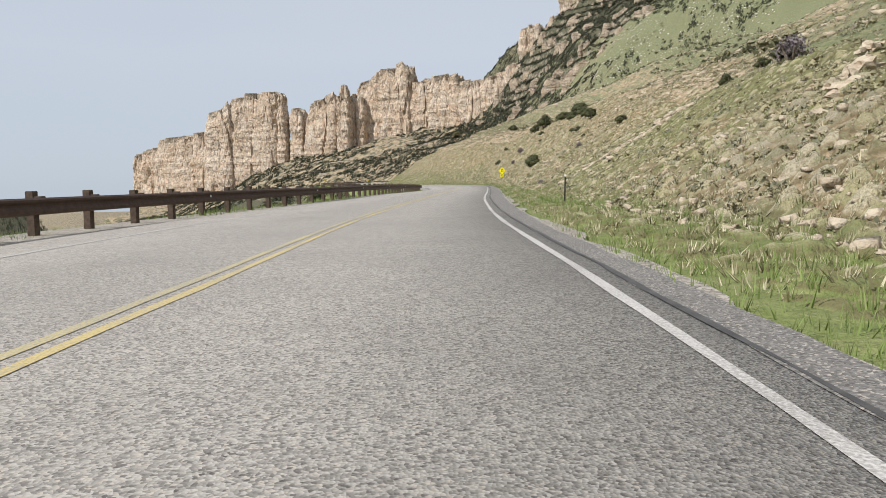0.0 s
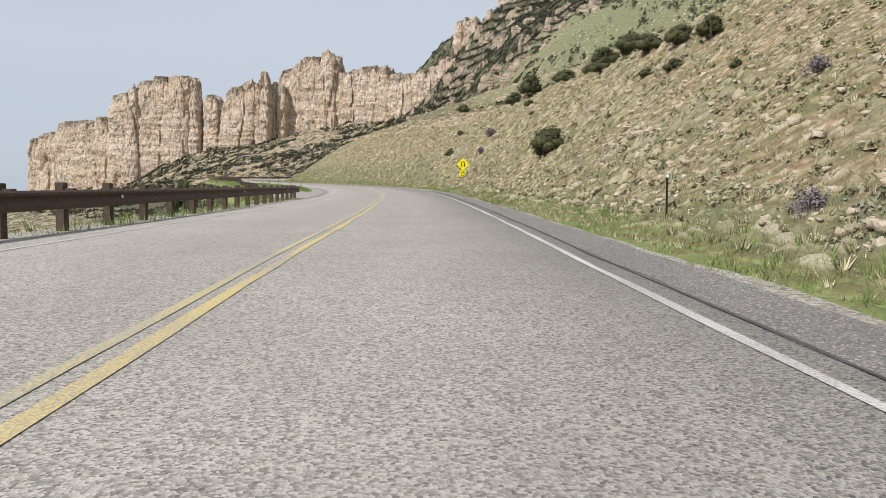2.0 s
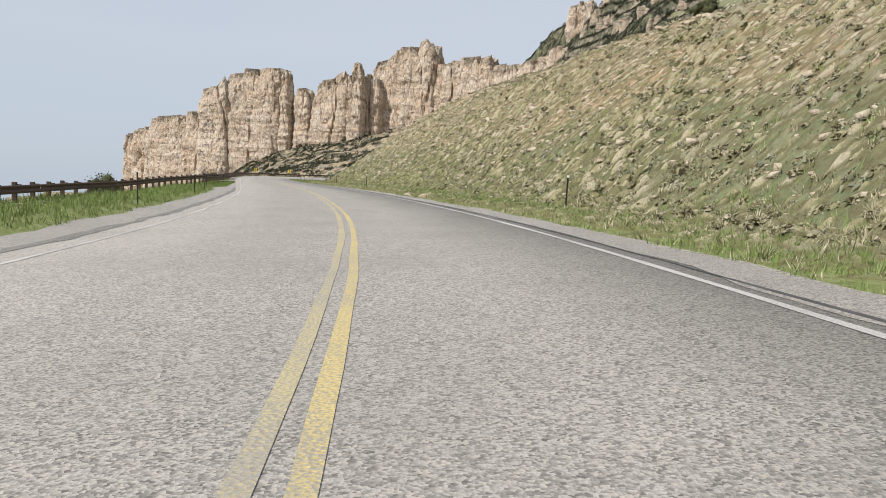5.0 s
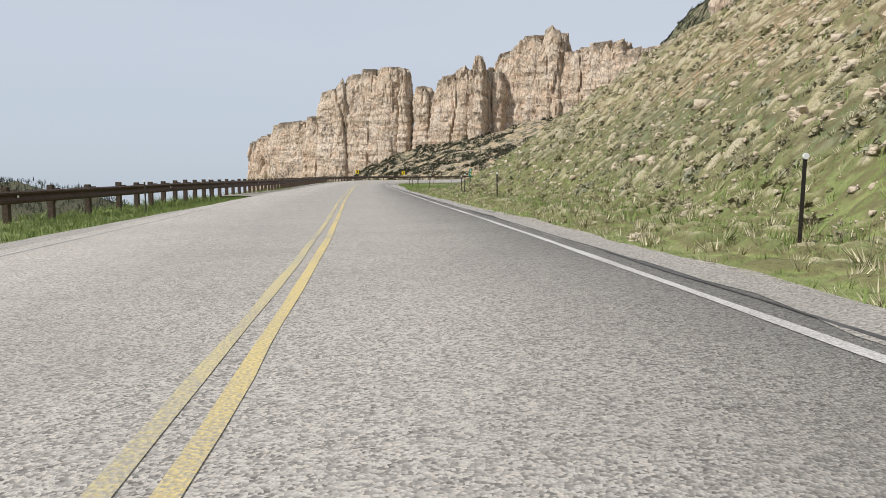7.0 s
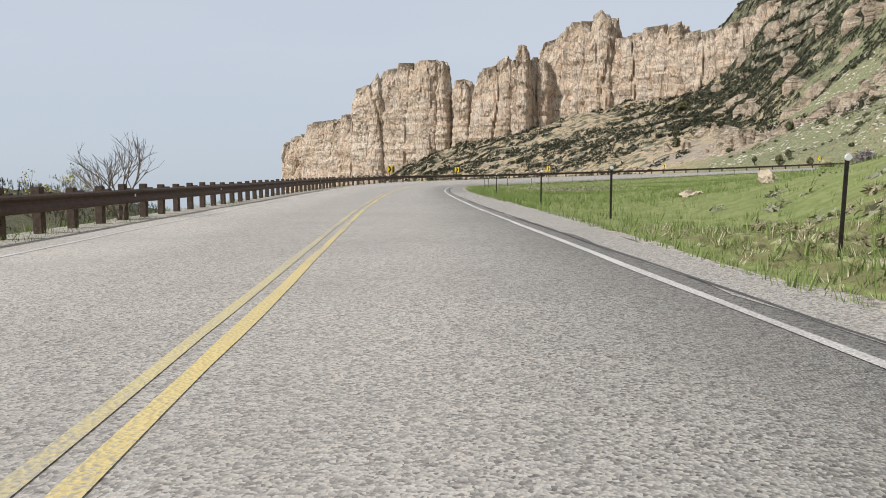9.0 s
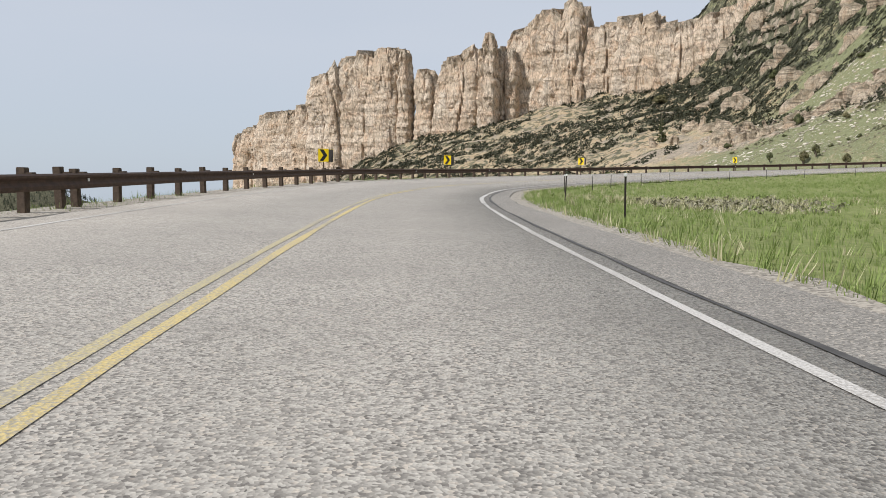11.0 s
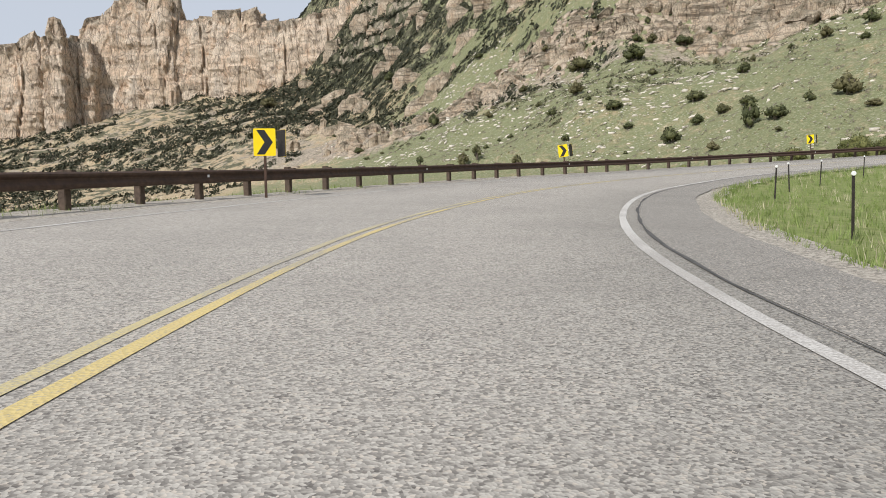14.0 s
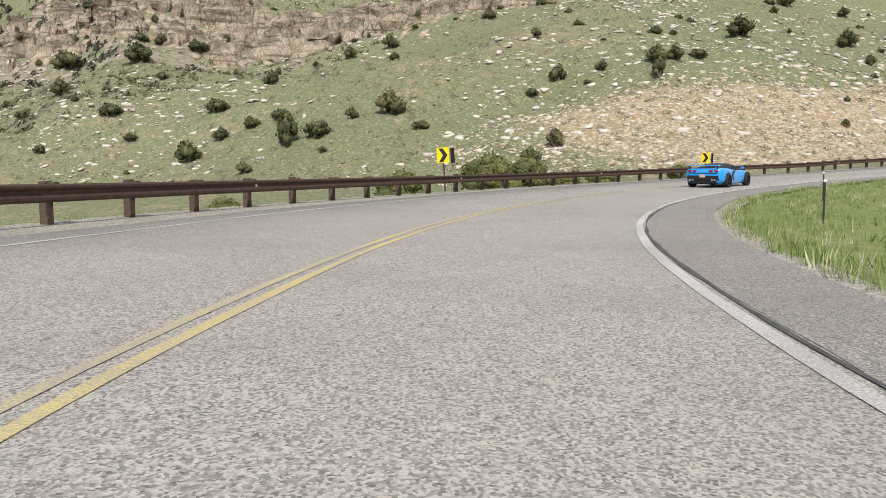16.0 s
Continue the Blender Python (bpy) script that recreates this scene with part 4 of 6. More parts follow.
def build_bush(name, seed, height, width, material, label, category, group, core=True, n=58, size=0.055, lobes=11, cone=0.4):
    rng = random.Random(seed)
    top = new(name)
    tagged(top, label, category, group)
    bm = bmesh.new()
    for k in range(5):
        a = rng.uniform(0, 6.28)
        tube(bm, (0, 0, -0.4), (math.cos(a) * width * 0.25, math.sin(a) * width * 0.25, height * 0.6), 0.05 * width, 0.02 * width, 6)
    part("trunk", bm, BARK, top)
    bm = bmesh.new()
    for k in range(lobes):
        a, q = 2.4 * k + rng.uniform(-0.4, 0.4), 0.34 * math.sqrt((k + 0.3) / lobes) * rng.uniform(0.8, 1.2)
        h = (0.66 - 0.42 * (k / lobes) + rng.uniform(-0.1, 0.1)) * height
        shrink = 1 - cone * (h / height)
        c = Vector((math.cos(a) * width * q * shrink, math.sin(a) * width * q * shrink, h))
        r = width * 0.23 * shrink * rng.uniform(0.8, 1.25)
        tall = min(1.5, height / width * 1.1)
        if core:
            made = bmesh.ops.create_icosphere(bm, subdivisions=2, radius=1.0)["verts"]
            for v in made:
                d = v.co.normalized()
                v.co = c + Vector((d.x, d.y, d.z * tall)) * r * (0.70 + 0.5 * noise.noise(d * 2.3 + Vector((seed, k, 0))) + 0.3 * noise.noise(d * 6 + Vector((k, seed, 0))))
        leaf_clump(bm, c, r * 1.12, n, size * width, rng, tall)
    part("crown", bm, material, top, "", True)
    return top


G_JUN = "junipers on the canyon slope"
JUNIPERS = [build_bush("juniper_bush", 5, 1.8, 2.3, JUNIPER, "dark green juniper bush on the grassy canyon slope", "bush", G_JUN),
            build_bush("juniper_bush", 6, 2.5, 2.1, JUNIPER, "dark green juniper bush on the grassy canyon slope", "bush", G_JUN, cone=0.6),
            build_bush("juniper_bush", 7, 1.3, 2.4, JUNIPER, "low dark green juniper bush on the canyon slope", "bush", G_JUN)]
ROADSIDE = [build_bush("roadside_bush", 12, 1.5, 2.6, OLIVE_LEAF, "olive green leafy bush below the guardrail", "bush", "bushes below the guardrail", n=260, size=0.024, lobes=14)]
GREY_SHRUB = build_bush("grey_shrub", 31, 1.6, 2.0, GREY_TWIG, "bare grey-purple shrub on the stony bank", "bush", "grey shrubs on the bank", core=False, n=60, size=0.05, lobes=14)
used = set()


def put(kinds, rng, x, y, k, z=None, turn=None):
    """Set the next plant of a kind at a place: the first use takes the one that was built."""
    src = rng.choice(kinds)
    z = ground_z(x, y) if z is None else z
    m = pose(x, y, z - 0.08 * k, 0, 0, rng.uniform(0, 360) if turn is None else turn)
    ob = src if src.name not in used else copy_thing(src, m)
    used.add(src.name)
    ob.matrix_basis = m
    ob.scale = (k * rng.uniform(0.9, 1.1), k * rng.uniform(0.9, 1.1), k * rng.uniform(0.85, 1.15))
    return ob


# places and sizes of the bushes that stand out
BANK_BUSHES = [(12.8, 110.6, 1.5), (23.4, 134.1, 1.9), (21.6, 121.5, 1.4), (20.8, 115.0, 1.4), (20.0, 107.5, 1.15), (19.6, 102.2, 1.1), (19.6, 149.7, 1.9), (17.9, 107.2, 0.6), (16.9, 93.4, 0.36), (11.6, 159.5, 0.6),
               (21.5, 128.0, 1.4), (24.5, 139.5, 1.6), (22.6, 146.0, 1.5), (19.2, 44.0, 0.85), (22.6, 55.0, 0.6), (22.0, 60.5, 0.75), (18.0, 103.0, 0.6), (18.2, 79.3, 0.8), (18.2, 152.4, 1.4), (18.3, 143.9, 0.7),
               (17.2, 137.0, 0.45), (13.5, 167.0, 0.65), (11.1, 156.9, 0.75), (19.1, 212.1, 1.5), (24, 160, 1.8), (26, 168, 1.6)]
FAR_BUSHES = [(92.5, 610, 4.2), (102, 590, 3.6), (68.6, 568, 2.3), (60, 533, 2.1), (70.4, 515, 2.1), (72, 499.5, 1.8), (55.5, 503, 2.2), (62, 487, 2.4), (65, 483, 2.2), (68.4, 503, 1.7), (76.4, 478.3, 2.7), (74.8, 470.7, 1.4), (88, 520, 1.9),
              (72.4, 446, 1.5), (100.8, 461, 1.7), (147, 443.6, 3.3), (105, 445, 1.8), (108, 443, 1.7), (101, 443, 1.4), (113, 441, 1.5), (196, 431.7, 2.8), (131, 455.5, 1.5)]
FAR_BUSHES += [(121, 477, 1.3), (102.5, 453.6, 1.2), (52, 485, 1.2), (115.7, 600, 2.6), (123, 593, 3.2), (143.6, 535.7, 2.6), (132.5, 540, 2.0), (162, 515, 2.1), (235, 455, 3.0), (245, 441, 1.9), (56.6, 521, 1.25), (45.8, 531, 1.2), (71.3, 482, 1.2),
               (89, 560, 1.5), (54.5, 555.5, 1.5), (66.3, 772, 3.4), (84.7, 686, 2.2), (45.2, 631.6, 2.4), (33.8, 532.6, 1.7), (22.5, 575, 1.4), (27.5, 553, 2.0), (30, 549, 1.6), (15.6, 905, 6.0)]


def slope_bushes():
    rng = random.Random(4)
    LOW = [JUNIPERS[0], JUNIPERS[0], JUNIPERS[2], JUNIPERS[2], JUNIPERS[1]]
    # those that stand out: place and size
    for x, y, k in FAR_BUSHES:
        put(LOW, rng, x, y, k)
    xs, ys = np.array([rng.uniform(20, 260) for _ in range(620)]), np.array([rng.uniform(400, 720) for _ in range(620)])
    d, z = foot_distance(xs, ys), land(xs, ys)[0]
    n = 0
    for x, y, dd, zz in zip(xs, ys, d, z):
        if dd > 6 and n < 130:
            n += 1
            put(LOW, rng, x, y, rng.choice([0.6, 0.7, 0.9, 1.1, 1.4]), zz)
    # among the rock ledges
    band = spline_points([(20, 676), (48, 655), (72, 640), (96, 630), (118, 612), (136, 590), (152, 566), (170, 545), (192, 520)], 8)
    for k in range(44):
        lx, ly = band[int(rng.uniform(0, len(band) - 1))]
        put(LOW, rng, lx + rng.gauss(-2, 9), ly + rng.gauss(-2, 9), rng.choice([0.8, 1.1, 1.5, 2.0]))
    # on the bank beside the road
    ROUND = [build_bush("bank_bush", 51, 1.5, 2.0, BANK_LEAF, "dark green rounded bush on the stony bank", "bush", "bushes on the bank", n=230, size=0.026, lobes=12),
             build_bush("bank_bush", 52, 1.2, 2.2, BANK_LEAF, "low dark green bush on the stony bank", "bush", "bushes on the bank", n=230, size=0.026, lobes=12)]
    for x, y, k in BANK_BUSHES:
        put(ROUND, rng, x, y, k)
    put([GREY_SHRUB], rng, 14.6, 147.0, 0.95)
    for x, y, k in [(12.6, 140.4, 0.6), (14.6, 83.4, 0.5), (19.0, 42.5, 1.1), (9.4, 74.7, 0.4)]:
        put([GREY_SHRUB], rng, x, y, k)
    put([GREY_SHRUB], rng, -12.0, 300.0, 0.8)


slope_bushes()

# ---- uncountable cover: tufts, grass, stones and far brush ----
def stuff(name, templates, pos, scale, material, label, category, seed, lean=0.25, group="", smooth=False, follow=1.0):
    """One mesh of many small pieces. templates: (verts, triangles); pos: n x 3; scale: n or n x 3."""
    rng = np.random.RandomState(seed)
    pick = rng.randint(0, len(templates), len(pos))
    scale = np.asarray(scale, float)
    if scale.ndim == 1:
        scale = np.repeat(scale[:, None], 3, 1)
    all_v, all_f, base = [], [], 0
    slope = pos[:, 3:5] * follow
    for k, (tv, tf) in enumerate(templates):
        i = np.nonzero(pick == k)[0]
        if not len(i):
            continue
        a = rng.uniform(0, 2 * np.pi, len(i))
        ca, sa = np.cos(a)[:, None], np.sin(a)[:, None]
        v = tv[None] * scale[i][:, None, :]
        lx, ly = rng.normal(0, lean, len(i))[:, None], rng.normal(0, lean, len(i))[:, None]
        x = v[..., 0] * ca - v[..., 1] * sa + v[..., 2] * lx
        y = v[..., 0] * sa + v[..., 1] * ca + v[..., 2] * ly
        w = np.stack([x, y, v[..., 2] + x * slope[i, 0:1] + y * slope[i, 1:2]], 2) + pos[i][:, None, :3]
        all_v.append(w.reshape(-1, 3))
        all_f.append((tf[None] + (np.arange(len(i)) * len(tv))[:, None, None]).reshape(-1, 3) + base)
        base += len(i) * len(tv)
    V, F = np.concatenate(all_v), np.concatenate(all_f)
    me = bpy.data.meshes.new(name)
    me.vertices.add(len(V))
    me.vertices.foreach_set("co", V.astype(np.float32).ravel())
    me.loops.add(F.size)
    me.loops.foreach_set("vertex_index", F.astype(np.int32).ravel())
    me.polygons.add(len(F))
    me.polygons.foreach_set("loop_start", np.arange(0, F.size, 3, dtype=np.int32))
    if smooth:
        me.polygons.foreach_set("use_smooth", np.ones(len(F), bool))
    me.update(calc_edges=True)
    me.materials.append(material)
    return tagged(new(name, me), label, category, group, "stuff")


def blade_template(n, spread_r, lean, width, seed, cushion=0.0, bend=True):
    """A tuft of n bent blades, one high."""
    rng = np.random.RandomState(seed)
    v, f = [], []
    for k in range(n):
        a = rng.uniform(0, 2 * np.pi)
        b = np.array([np.cos(a), np.sin(a), 0])
        side = np.array([-b[1], b[0], 0]) * width * rng.uniform(0.6, 1.3)
        root = b * rng.uniform(0, spread_r)
        out = lean * rng.uniform(0.3, 1.2)
        h = rng.uniform(0.6, 1.0) * (1 - cushion * out)
        mid = root + b * out * 0.45 + np.array([0, 0, h * 0.65])
        tip = root + b * out + np.array([0, 0, h])
        i = len(v)
        if bend:
            v += [root - side, root + side, mid - side * 0.8, mid + side * 0.8, tip]
            f += [(i, i + 1, i + 3), (i, i + 3, i + 2), (i + 2, i + 3, i + 4)]
        else:
            v += [root - side, root + side, tip]
            f += [(i, i + 1, i + 2)]
    return np.array(v), np.array(f)


def stone_template(seed):
    rng = random.Random(seed)
    bm = bmesh.new()
    bmesh.ops.create_cube(bm, size=1.4)
    for v in bm.verts:
        v.co += Vector((rng.uniform(-1, 1), rng.uniform(-1, 1), rng.uniform(-1, 1))) * 0.38
    # a few flat fractures
    for _ in range(4):
        d = Vector((rng.gauss(0, 1), rng.gauss(0, 1), rng.gauss(0, 1))).normalized()
        for v in bm.verts:
            over = v.co.dot(d) - 0.62
            if over > 0:
                v.co -= d * over
    bmesh.ops.triangulate(bm, faces=bm.faces[:])
    bm.verts.index_update()
    out = np.array([v.co[:] for v in bm.verts]), np.array([[v.index for v in f.verts] for f in bm.faces])
    bm.free()
    return out


def clump_template(n, seed, flat=0.7, lo=0.2, hi=0.42, quads=True):
    """A leafy clump: small leaves at all angles over a dome."""
    rng = np.random.RandomState(seed)
    v, f = [], []
    for k in range(n):
        d = rng.normal(0, 1, 3)
        d /= np.linalg.norm(d)
        d[2] = abs(d[2])
        p = d * np.array([1, 1, flat]) * rng.uniform(0.5, 1.05)
        a = rng.normal(0, 1, 3)
        a /= np.linalg.norm(a)
        b = np.cross(a, d + 0.01)
        b /= np.linalg.norm(b)
        r = rng.uniform(lo, hi)
        i = len(v)
        if quads:
            v += [p + a * r, p + b * r, p - a * r, p - b * r]
            f += [(i, i + 1, i + 2), (i, i + 2, i + 3)]
        else:
            v += [p + a * r, p - a * r * 0.6 + b * r * 0.55, p - a * r * 0.6 - b * r * 0.55]
            f += [(i, i + 1, i + 2)]
    return np.array(v), np.array(f)


def dome_template(seed):
    """A matted tussock: a dense dome of short blades standing out on all sides, about one in radius."""
    rng = np.random.RandomState(seed)
    v, f = [], []
    for k in range(26):
        d = rng.normal(0, 1, 3)
        d[2] = abs(d[2]) * 0.9 + 0.05
        d /= np.linalg.norm(d)
        side = np.cross(d, rng.normal(0, 1, 3))
        side *= rng.uniform(0.16, 0.30) / np.linalg.norm(side)
        root, tip = d * rng.uniform(0.35, 0.6), d * rng.uniform(0.85, 1.2)
        tip[2] *= 0.85
        i = len(v)
        v += [root - side, root + side, tip]
        f += [(i, i + 1, i + 2)]
    # the shaded heart under the blades
    base = len(v)
    ring = [(0.62 * np.cos(a), 0.62 * np.sin(a)) for a in np.arange(6) * np.pi / 3]
    v += [np.array((x, y, -0.2)) for x, y in ring] + [np.array((x * 0.75, y * 0.75, 0.4)) for x, y in ring] + [np.array((0, 0, 0.58))]
    for k in range(6):
        j = (k + 1) % 6
        f += [(base + k, base + j, base + 6 + j), (base + k, base + 6 + j, base + 6 + k), (base + 6 + k, base + 6 + j, base + 12)]
    return np.array(v), np.array(f)


RNG = np.random.RandomState(11)


def along(n, s0, s1, v0, v1, power=1.0):
    """Random places beside the road."""
    s = RNG.uniform(s0, s1, n)
    u = RNG.uniform(0, 1, n) ** power
    a = np.array([v0(q) if callable(v0) else v0 for q in s])
    b = np.array([v1(q) if callable(v1) else v1 for q in s])
    v = a + (b - a) * u
    x, y, tx, ty = on_line(s)
    return s, v, x + v * ty, y - v * tx


def grounded(x, y, sink=0.02):
    """Places on the ground, or on the turf where it lies over it, with the slope there."""
    z, cover = land(x, y)
    gx, gy = (land(x + 0.5, y)[0] - z) / 0.5, (land(x, y + 0.5)[0] - z) / 0.5
    s, v = nearest(x, y)
    out = v - np.interp(s, EDGE_S, EDGE_V)
    on = (s > TURF[0]) & (s < TURF[1]) & (out > 0) & (out < TURF[2] - 0.2)
    if on.any():
        z[on] = turf(x[on], y[on], s[on], v[on], cover[on])[0]
    return np.stack([x, y, z - sink, np.clip(gx, -1.4, 1.4), np.clip(gy, -1.4, 1.4)], 1), cover


TUFTS = [blade_template(12, 0.55, 0.6, 0.055, 20 + k, 0.35, False) for k in range(6)]
CUSHIONS = [clump_template(18, 40 + k, 0.75, 0.2, 0.36, False) for k in range(6)]
GRASSES = [blade_template(9, 0.6, 0.35, 0.042, 60 + k, 0.0, False) for k in range(6)]
LUMPS = [dome_template(300 + k) for k in range(8)]
STONES = [stone_template(k + 1) for k in range(7)]
CLUMPS = [clump_template(13, 80 + k, 0.85, 0.3, 0.5, False) for k in range(6)]

# dry bunch grass tussocks and sage cushions on the bank
s_, v_, x_, y_ = along(24000, 84, 372, 6.8, 46, 1.35)
p_, c_ = grounded(x_, y_)
keep = RNG.uniform(0, 1, len(x_)) < (0.25 + 0.75 * ramp(s_, 140, 180) + 0.5 * (1 - ramp(s_, 118, 150)) * ramp(v_, 9, 12)) * (1 - 0.55 * ramp(c_[:, 1], 0.3, 0.8)) * (s_ + 0.25 * v_ < 362) * (0.65 + 0.7 * ramp(fbm(x_ / 7, y_ / 7, 3, 46), -0.25, 0.25))
k_ = (0.08 + 0.16 * RNG.uniform(0, 1, keep.sum()) ** 1.6) * (1 + 0.02 * v_[keep])
stuff("tussock_grass", LUMPS, p_[keep], np.stack([k_, k_ * RNG.uniform(0.7, 1.2, keep.sum()), k_ * RNG.uniform(0.7, 1.15, keep.sum())], 1), LUMP, "dry straw and olive tussocks on the stony bank", "grass", 21, 0.2, follow=0.3)
s_, v_, x_, y_ = along(13000, 84, 352, 7.0, 50, 1.3)
p_, c_ = grounded(x_, y_)
stuff("bunch_grass", TUFTS, p_, RNG.uniform(0.09, 0.22, len(x_)) * (1 + 0.012 * v_), BUNCH, "dry olive and straw bunch grass on the stony bank", "grass", 1, follow=0.6)
s_, v_, x_, y_ = along(4500, 84, 364, 8.5, 46, 1.5)
p_, c_ = grounded(x_, y_)
stuff("sagebrush", CUSHIONS, p_, RNG.uniform(0.14, 0.34, len(x_)), SAGE, "grey-green sagebrush cushions on the stony bank", "shrub", 2, follow=0.6)
# a spill of broken rock down the bank
u_ = RNG.uniform(0, 1, 420)
x_, y_ = 9.4 + 8.5 * u_ + RNG.normal(0, 0.35, 420), 56.5 - 1.5 * u_ + RNG.normal(0, 0.55, 420)
p_, c_ = grounded(x_, y_, 0.0)
k_ = 0.09 + 0.22 * RNG.uniform(0, 1, 420) ** 2
stuff("rock_spill", STONES, p_, np.stack([k_ * 1.4, k_, k_ * 0.7], 1), STONE, "grey broken rock spilling down the grassy bank", "stones", 31, follow=0.6)
# grey-green grass on the first stretch of the bank
s_, v_, x_, y_ = along(10000, 84, 182, 7.5, 50, 1.3)
p_, c_ = grounded(x_, y_)
stuff("bank_grass", GRASSES, p_, RNG.uniform(0.12, 0.28, len(x_)), GREY_GRASS, "grey-green grass on the stony bank", "grass", 32, 0.25, follow=0.7)
# green shoots among the tussocks low on the bank
s_, v_, x_, y_ = along(9000, 110, 330, 6.0, 16, 1.8)
ok = fbm(x_ / 5, y_ / 5, 3, 98) + 0.35 * ramp(s_, 225, 270) > 0.02
s_, v_, x_, y_ = s_[ok], v_[ok], x_[ok], y_[ok]
p_, c_ = grounded(x_, y_)
stuff("green_shoots", GRASSES, p_, RNG.uniform(0.12, 0.3, len(x_)), GRASS, "green shoots among the dry tussocks", "grass", 22, 0.25)
# broken stones on the bank
s_, v_, x_, y_ = along(26000, 84, 352, 7.2, 46, 1.8)
p_, c_ = grounded(x_, y_, 0.0)
k_ = (0.045 + 0.15 * RNG.uniform(0, 1, len(x_)) ** 4) * (1 - 0.6 * ramp(s_, 122, 130) * (1 - ramp(s_, 150, 164))) * (1 - 0.6 * ramp(s_, 215, 250) * (1 - ramp(v_, 7.6, 10)))
stuff("loose_stones", STONES, p_, np.stack([k_ * 1.2, k_, k_ * 0.8], 1), STONE, "pale broken limestone on the bank", "stones", 3, follow=0.15)
s_, v_, x_, y_ = along(260, 90, 342, 9, 45, 1.3)
p_, c_ = grounded(x_, y_, 0.1)
k_ = 0.16 + 0.3 * RNG.uniform(0, 1, len(x_)) ** 3
stuff("boulders", STONES, p_, np.stack([k_ * 1.4, k_, k_ * 0.7], 1), STONE, "pale limestone boulders half sunk in the bank", "boulders", 4, 0.1, follow=0.1)
# green grass on the verges
s_, v_, x_, y_ = along(17000, 84, 395, lambda q: gravel_edge(q) - 0.1, lambda q: float(table(q, [(0, 9.2), (145, 7.8), (165, 6.4), (205, 6.2), (250, 8.2), (275, 10.5), (310, 12), (350, 16)])), 1.2)
ok = fbm(x_ / 3, y_ / 3, 3, 99) + 0.5 - 0.3 * ramp(s_, 155, 172) * (1 - ramp(s_, 212, 235)) > 0
s_, v_, x_, y_ = s_[ok], v_[ok], x_[ok], y_[ok]
p_, c_ = grounded(x_, y_)
stuff("verge_grass", GRASSES, p_, RNG.uniform(0.08, 0.22, len(x_)) * (0.7 + 0.5 * ramp(fbm(s_ / 5, v_ / 2, 3, 47), -0.2, 0.25)), GRASS, "fresh green grass on the road's verge", "grass", 5, 0.2)
s_, v_, x_, y_ = along(9000, 96, 360, lambda q: gravel_edge(q) + 0.15, lambda q: gravel_edge(q) + 5.5, 1.2)
p_, c_ = grounded(x_, y_)
stuff("verge_tufts", TUFTS, p_, RNG.uniform(0.09, 0.24, len(x_)), BUNCH, "straw and olive grass tufts along the foot of the bank", "grass", 39, follow=0.4)
s_, v_, x_, y_ = along(9000, 84, 640, lambda q: rail_v(q) - 2.4, lambda q: rail_v(q) - 0.25, 1.0)
ok = ~((s_ > 200) & (s_ < 210))
p_, c_ = grounded(x_[ok], y_[ok])
stuff("verge_grass", GRASSES, p_, RNG.uniform(0.10, 0.32, ok.sum()), GRASS, "green grass growing under the guardrail", "grass", 6, 0.25)
s_, v_, x_, y_ = along(3500, 228, 304, lambda q: -float(isle_edge(q)), -ISLE[0], 1.0)
p_, c_ = grounded(x_, y_)
stuff("island_grass", GRASSES, p_, RNG.uniform(0.12, 0.3, len(x_)), GRASS, "green grass on the island beside the lay-by", "grass", 7, 0.25)
s_, v_, x_, y_ = along(4500, 303, 345, lambda q: rail_v(q) - 0.3, lambda q: float(table(q, [(303, -5.6), (324, -4.75), (345, -4.6)])), 1.0)
p_, c_ = grounded(x_, y_)
stuff("verge_grass", GRASSES, p_, RNG.uniform(0.10, 0.26, len(x_)), GRASS, "green grass between the road and the guardrail", "grass", 27, 0.25)
s_, v_, x_, y_ = along(5200, 84, 560, lambda q: rail_v(q) - 0.75, lambda q: rail_v(q) + 0.35, 1.0)
p_, c_ = grounded(x_, y_)
stuff("verge_grass", GRASSES, p_, RNG.uniform(0.2, 0.42, len(x_)) * (0.6 + 0.6 * ramp(fbm(s_ / 6, v_ * 0, 2, 44), -0.2, 0.3)) * (1 - 0.15 * ramp(s_, 405, 430)), GRASS, "grass tufts round the guardrail's posts", "grass", 30, 0.3)
# the meadow inside the bend
s_, v_, x_, y_ = along(26000, 345, 640, lambda q: gravel_edge(q) - 0.15, lambda q: gravel_edge(q) + 34, 1.9)
p_, c_ = grounded(x_, y_)
stuff("meadow_grass", GRASSES, p_, RNG.uniform(0.12, 0.30, len(x_)) * (1 + 0.02 * (v_ - 6)), GRASS, "bright green meadow grass inside the bend", "grass", 8, 0.2)
s_, v_, x_, y_ = along(500, 400, 600, lambda q: gravel_edge(q) - 0.2, lambda q: gravel_edge(q) + 5, 2.6)
p_, c_ = grounded(x_, y_)
stuff("tall_dry_grass", GRASSES, p_, RNG.uniform(0.2, 0.42, len(x_)), STRAW, "tall pale dry grass along the meadow's edge", "grass", 9, 0.25)
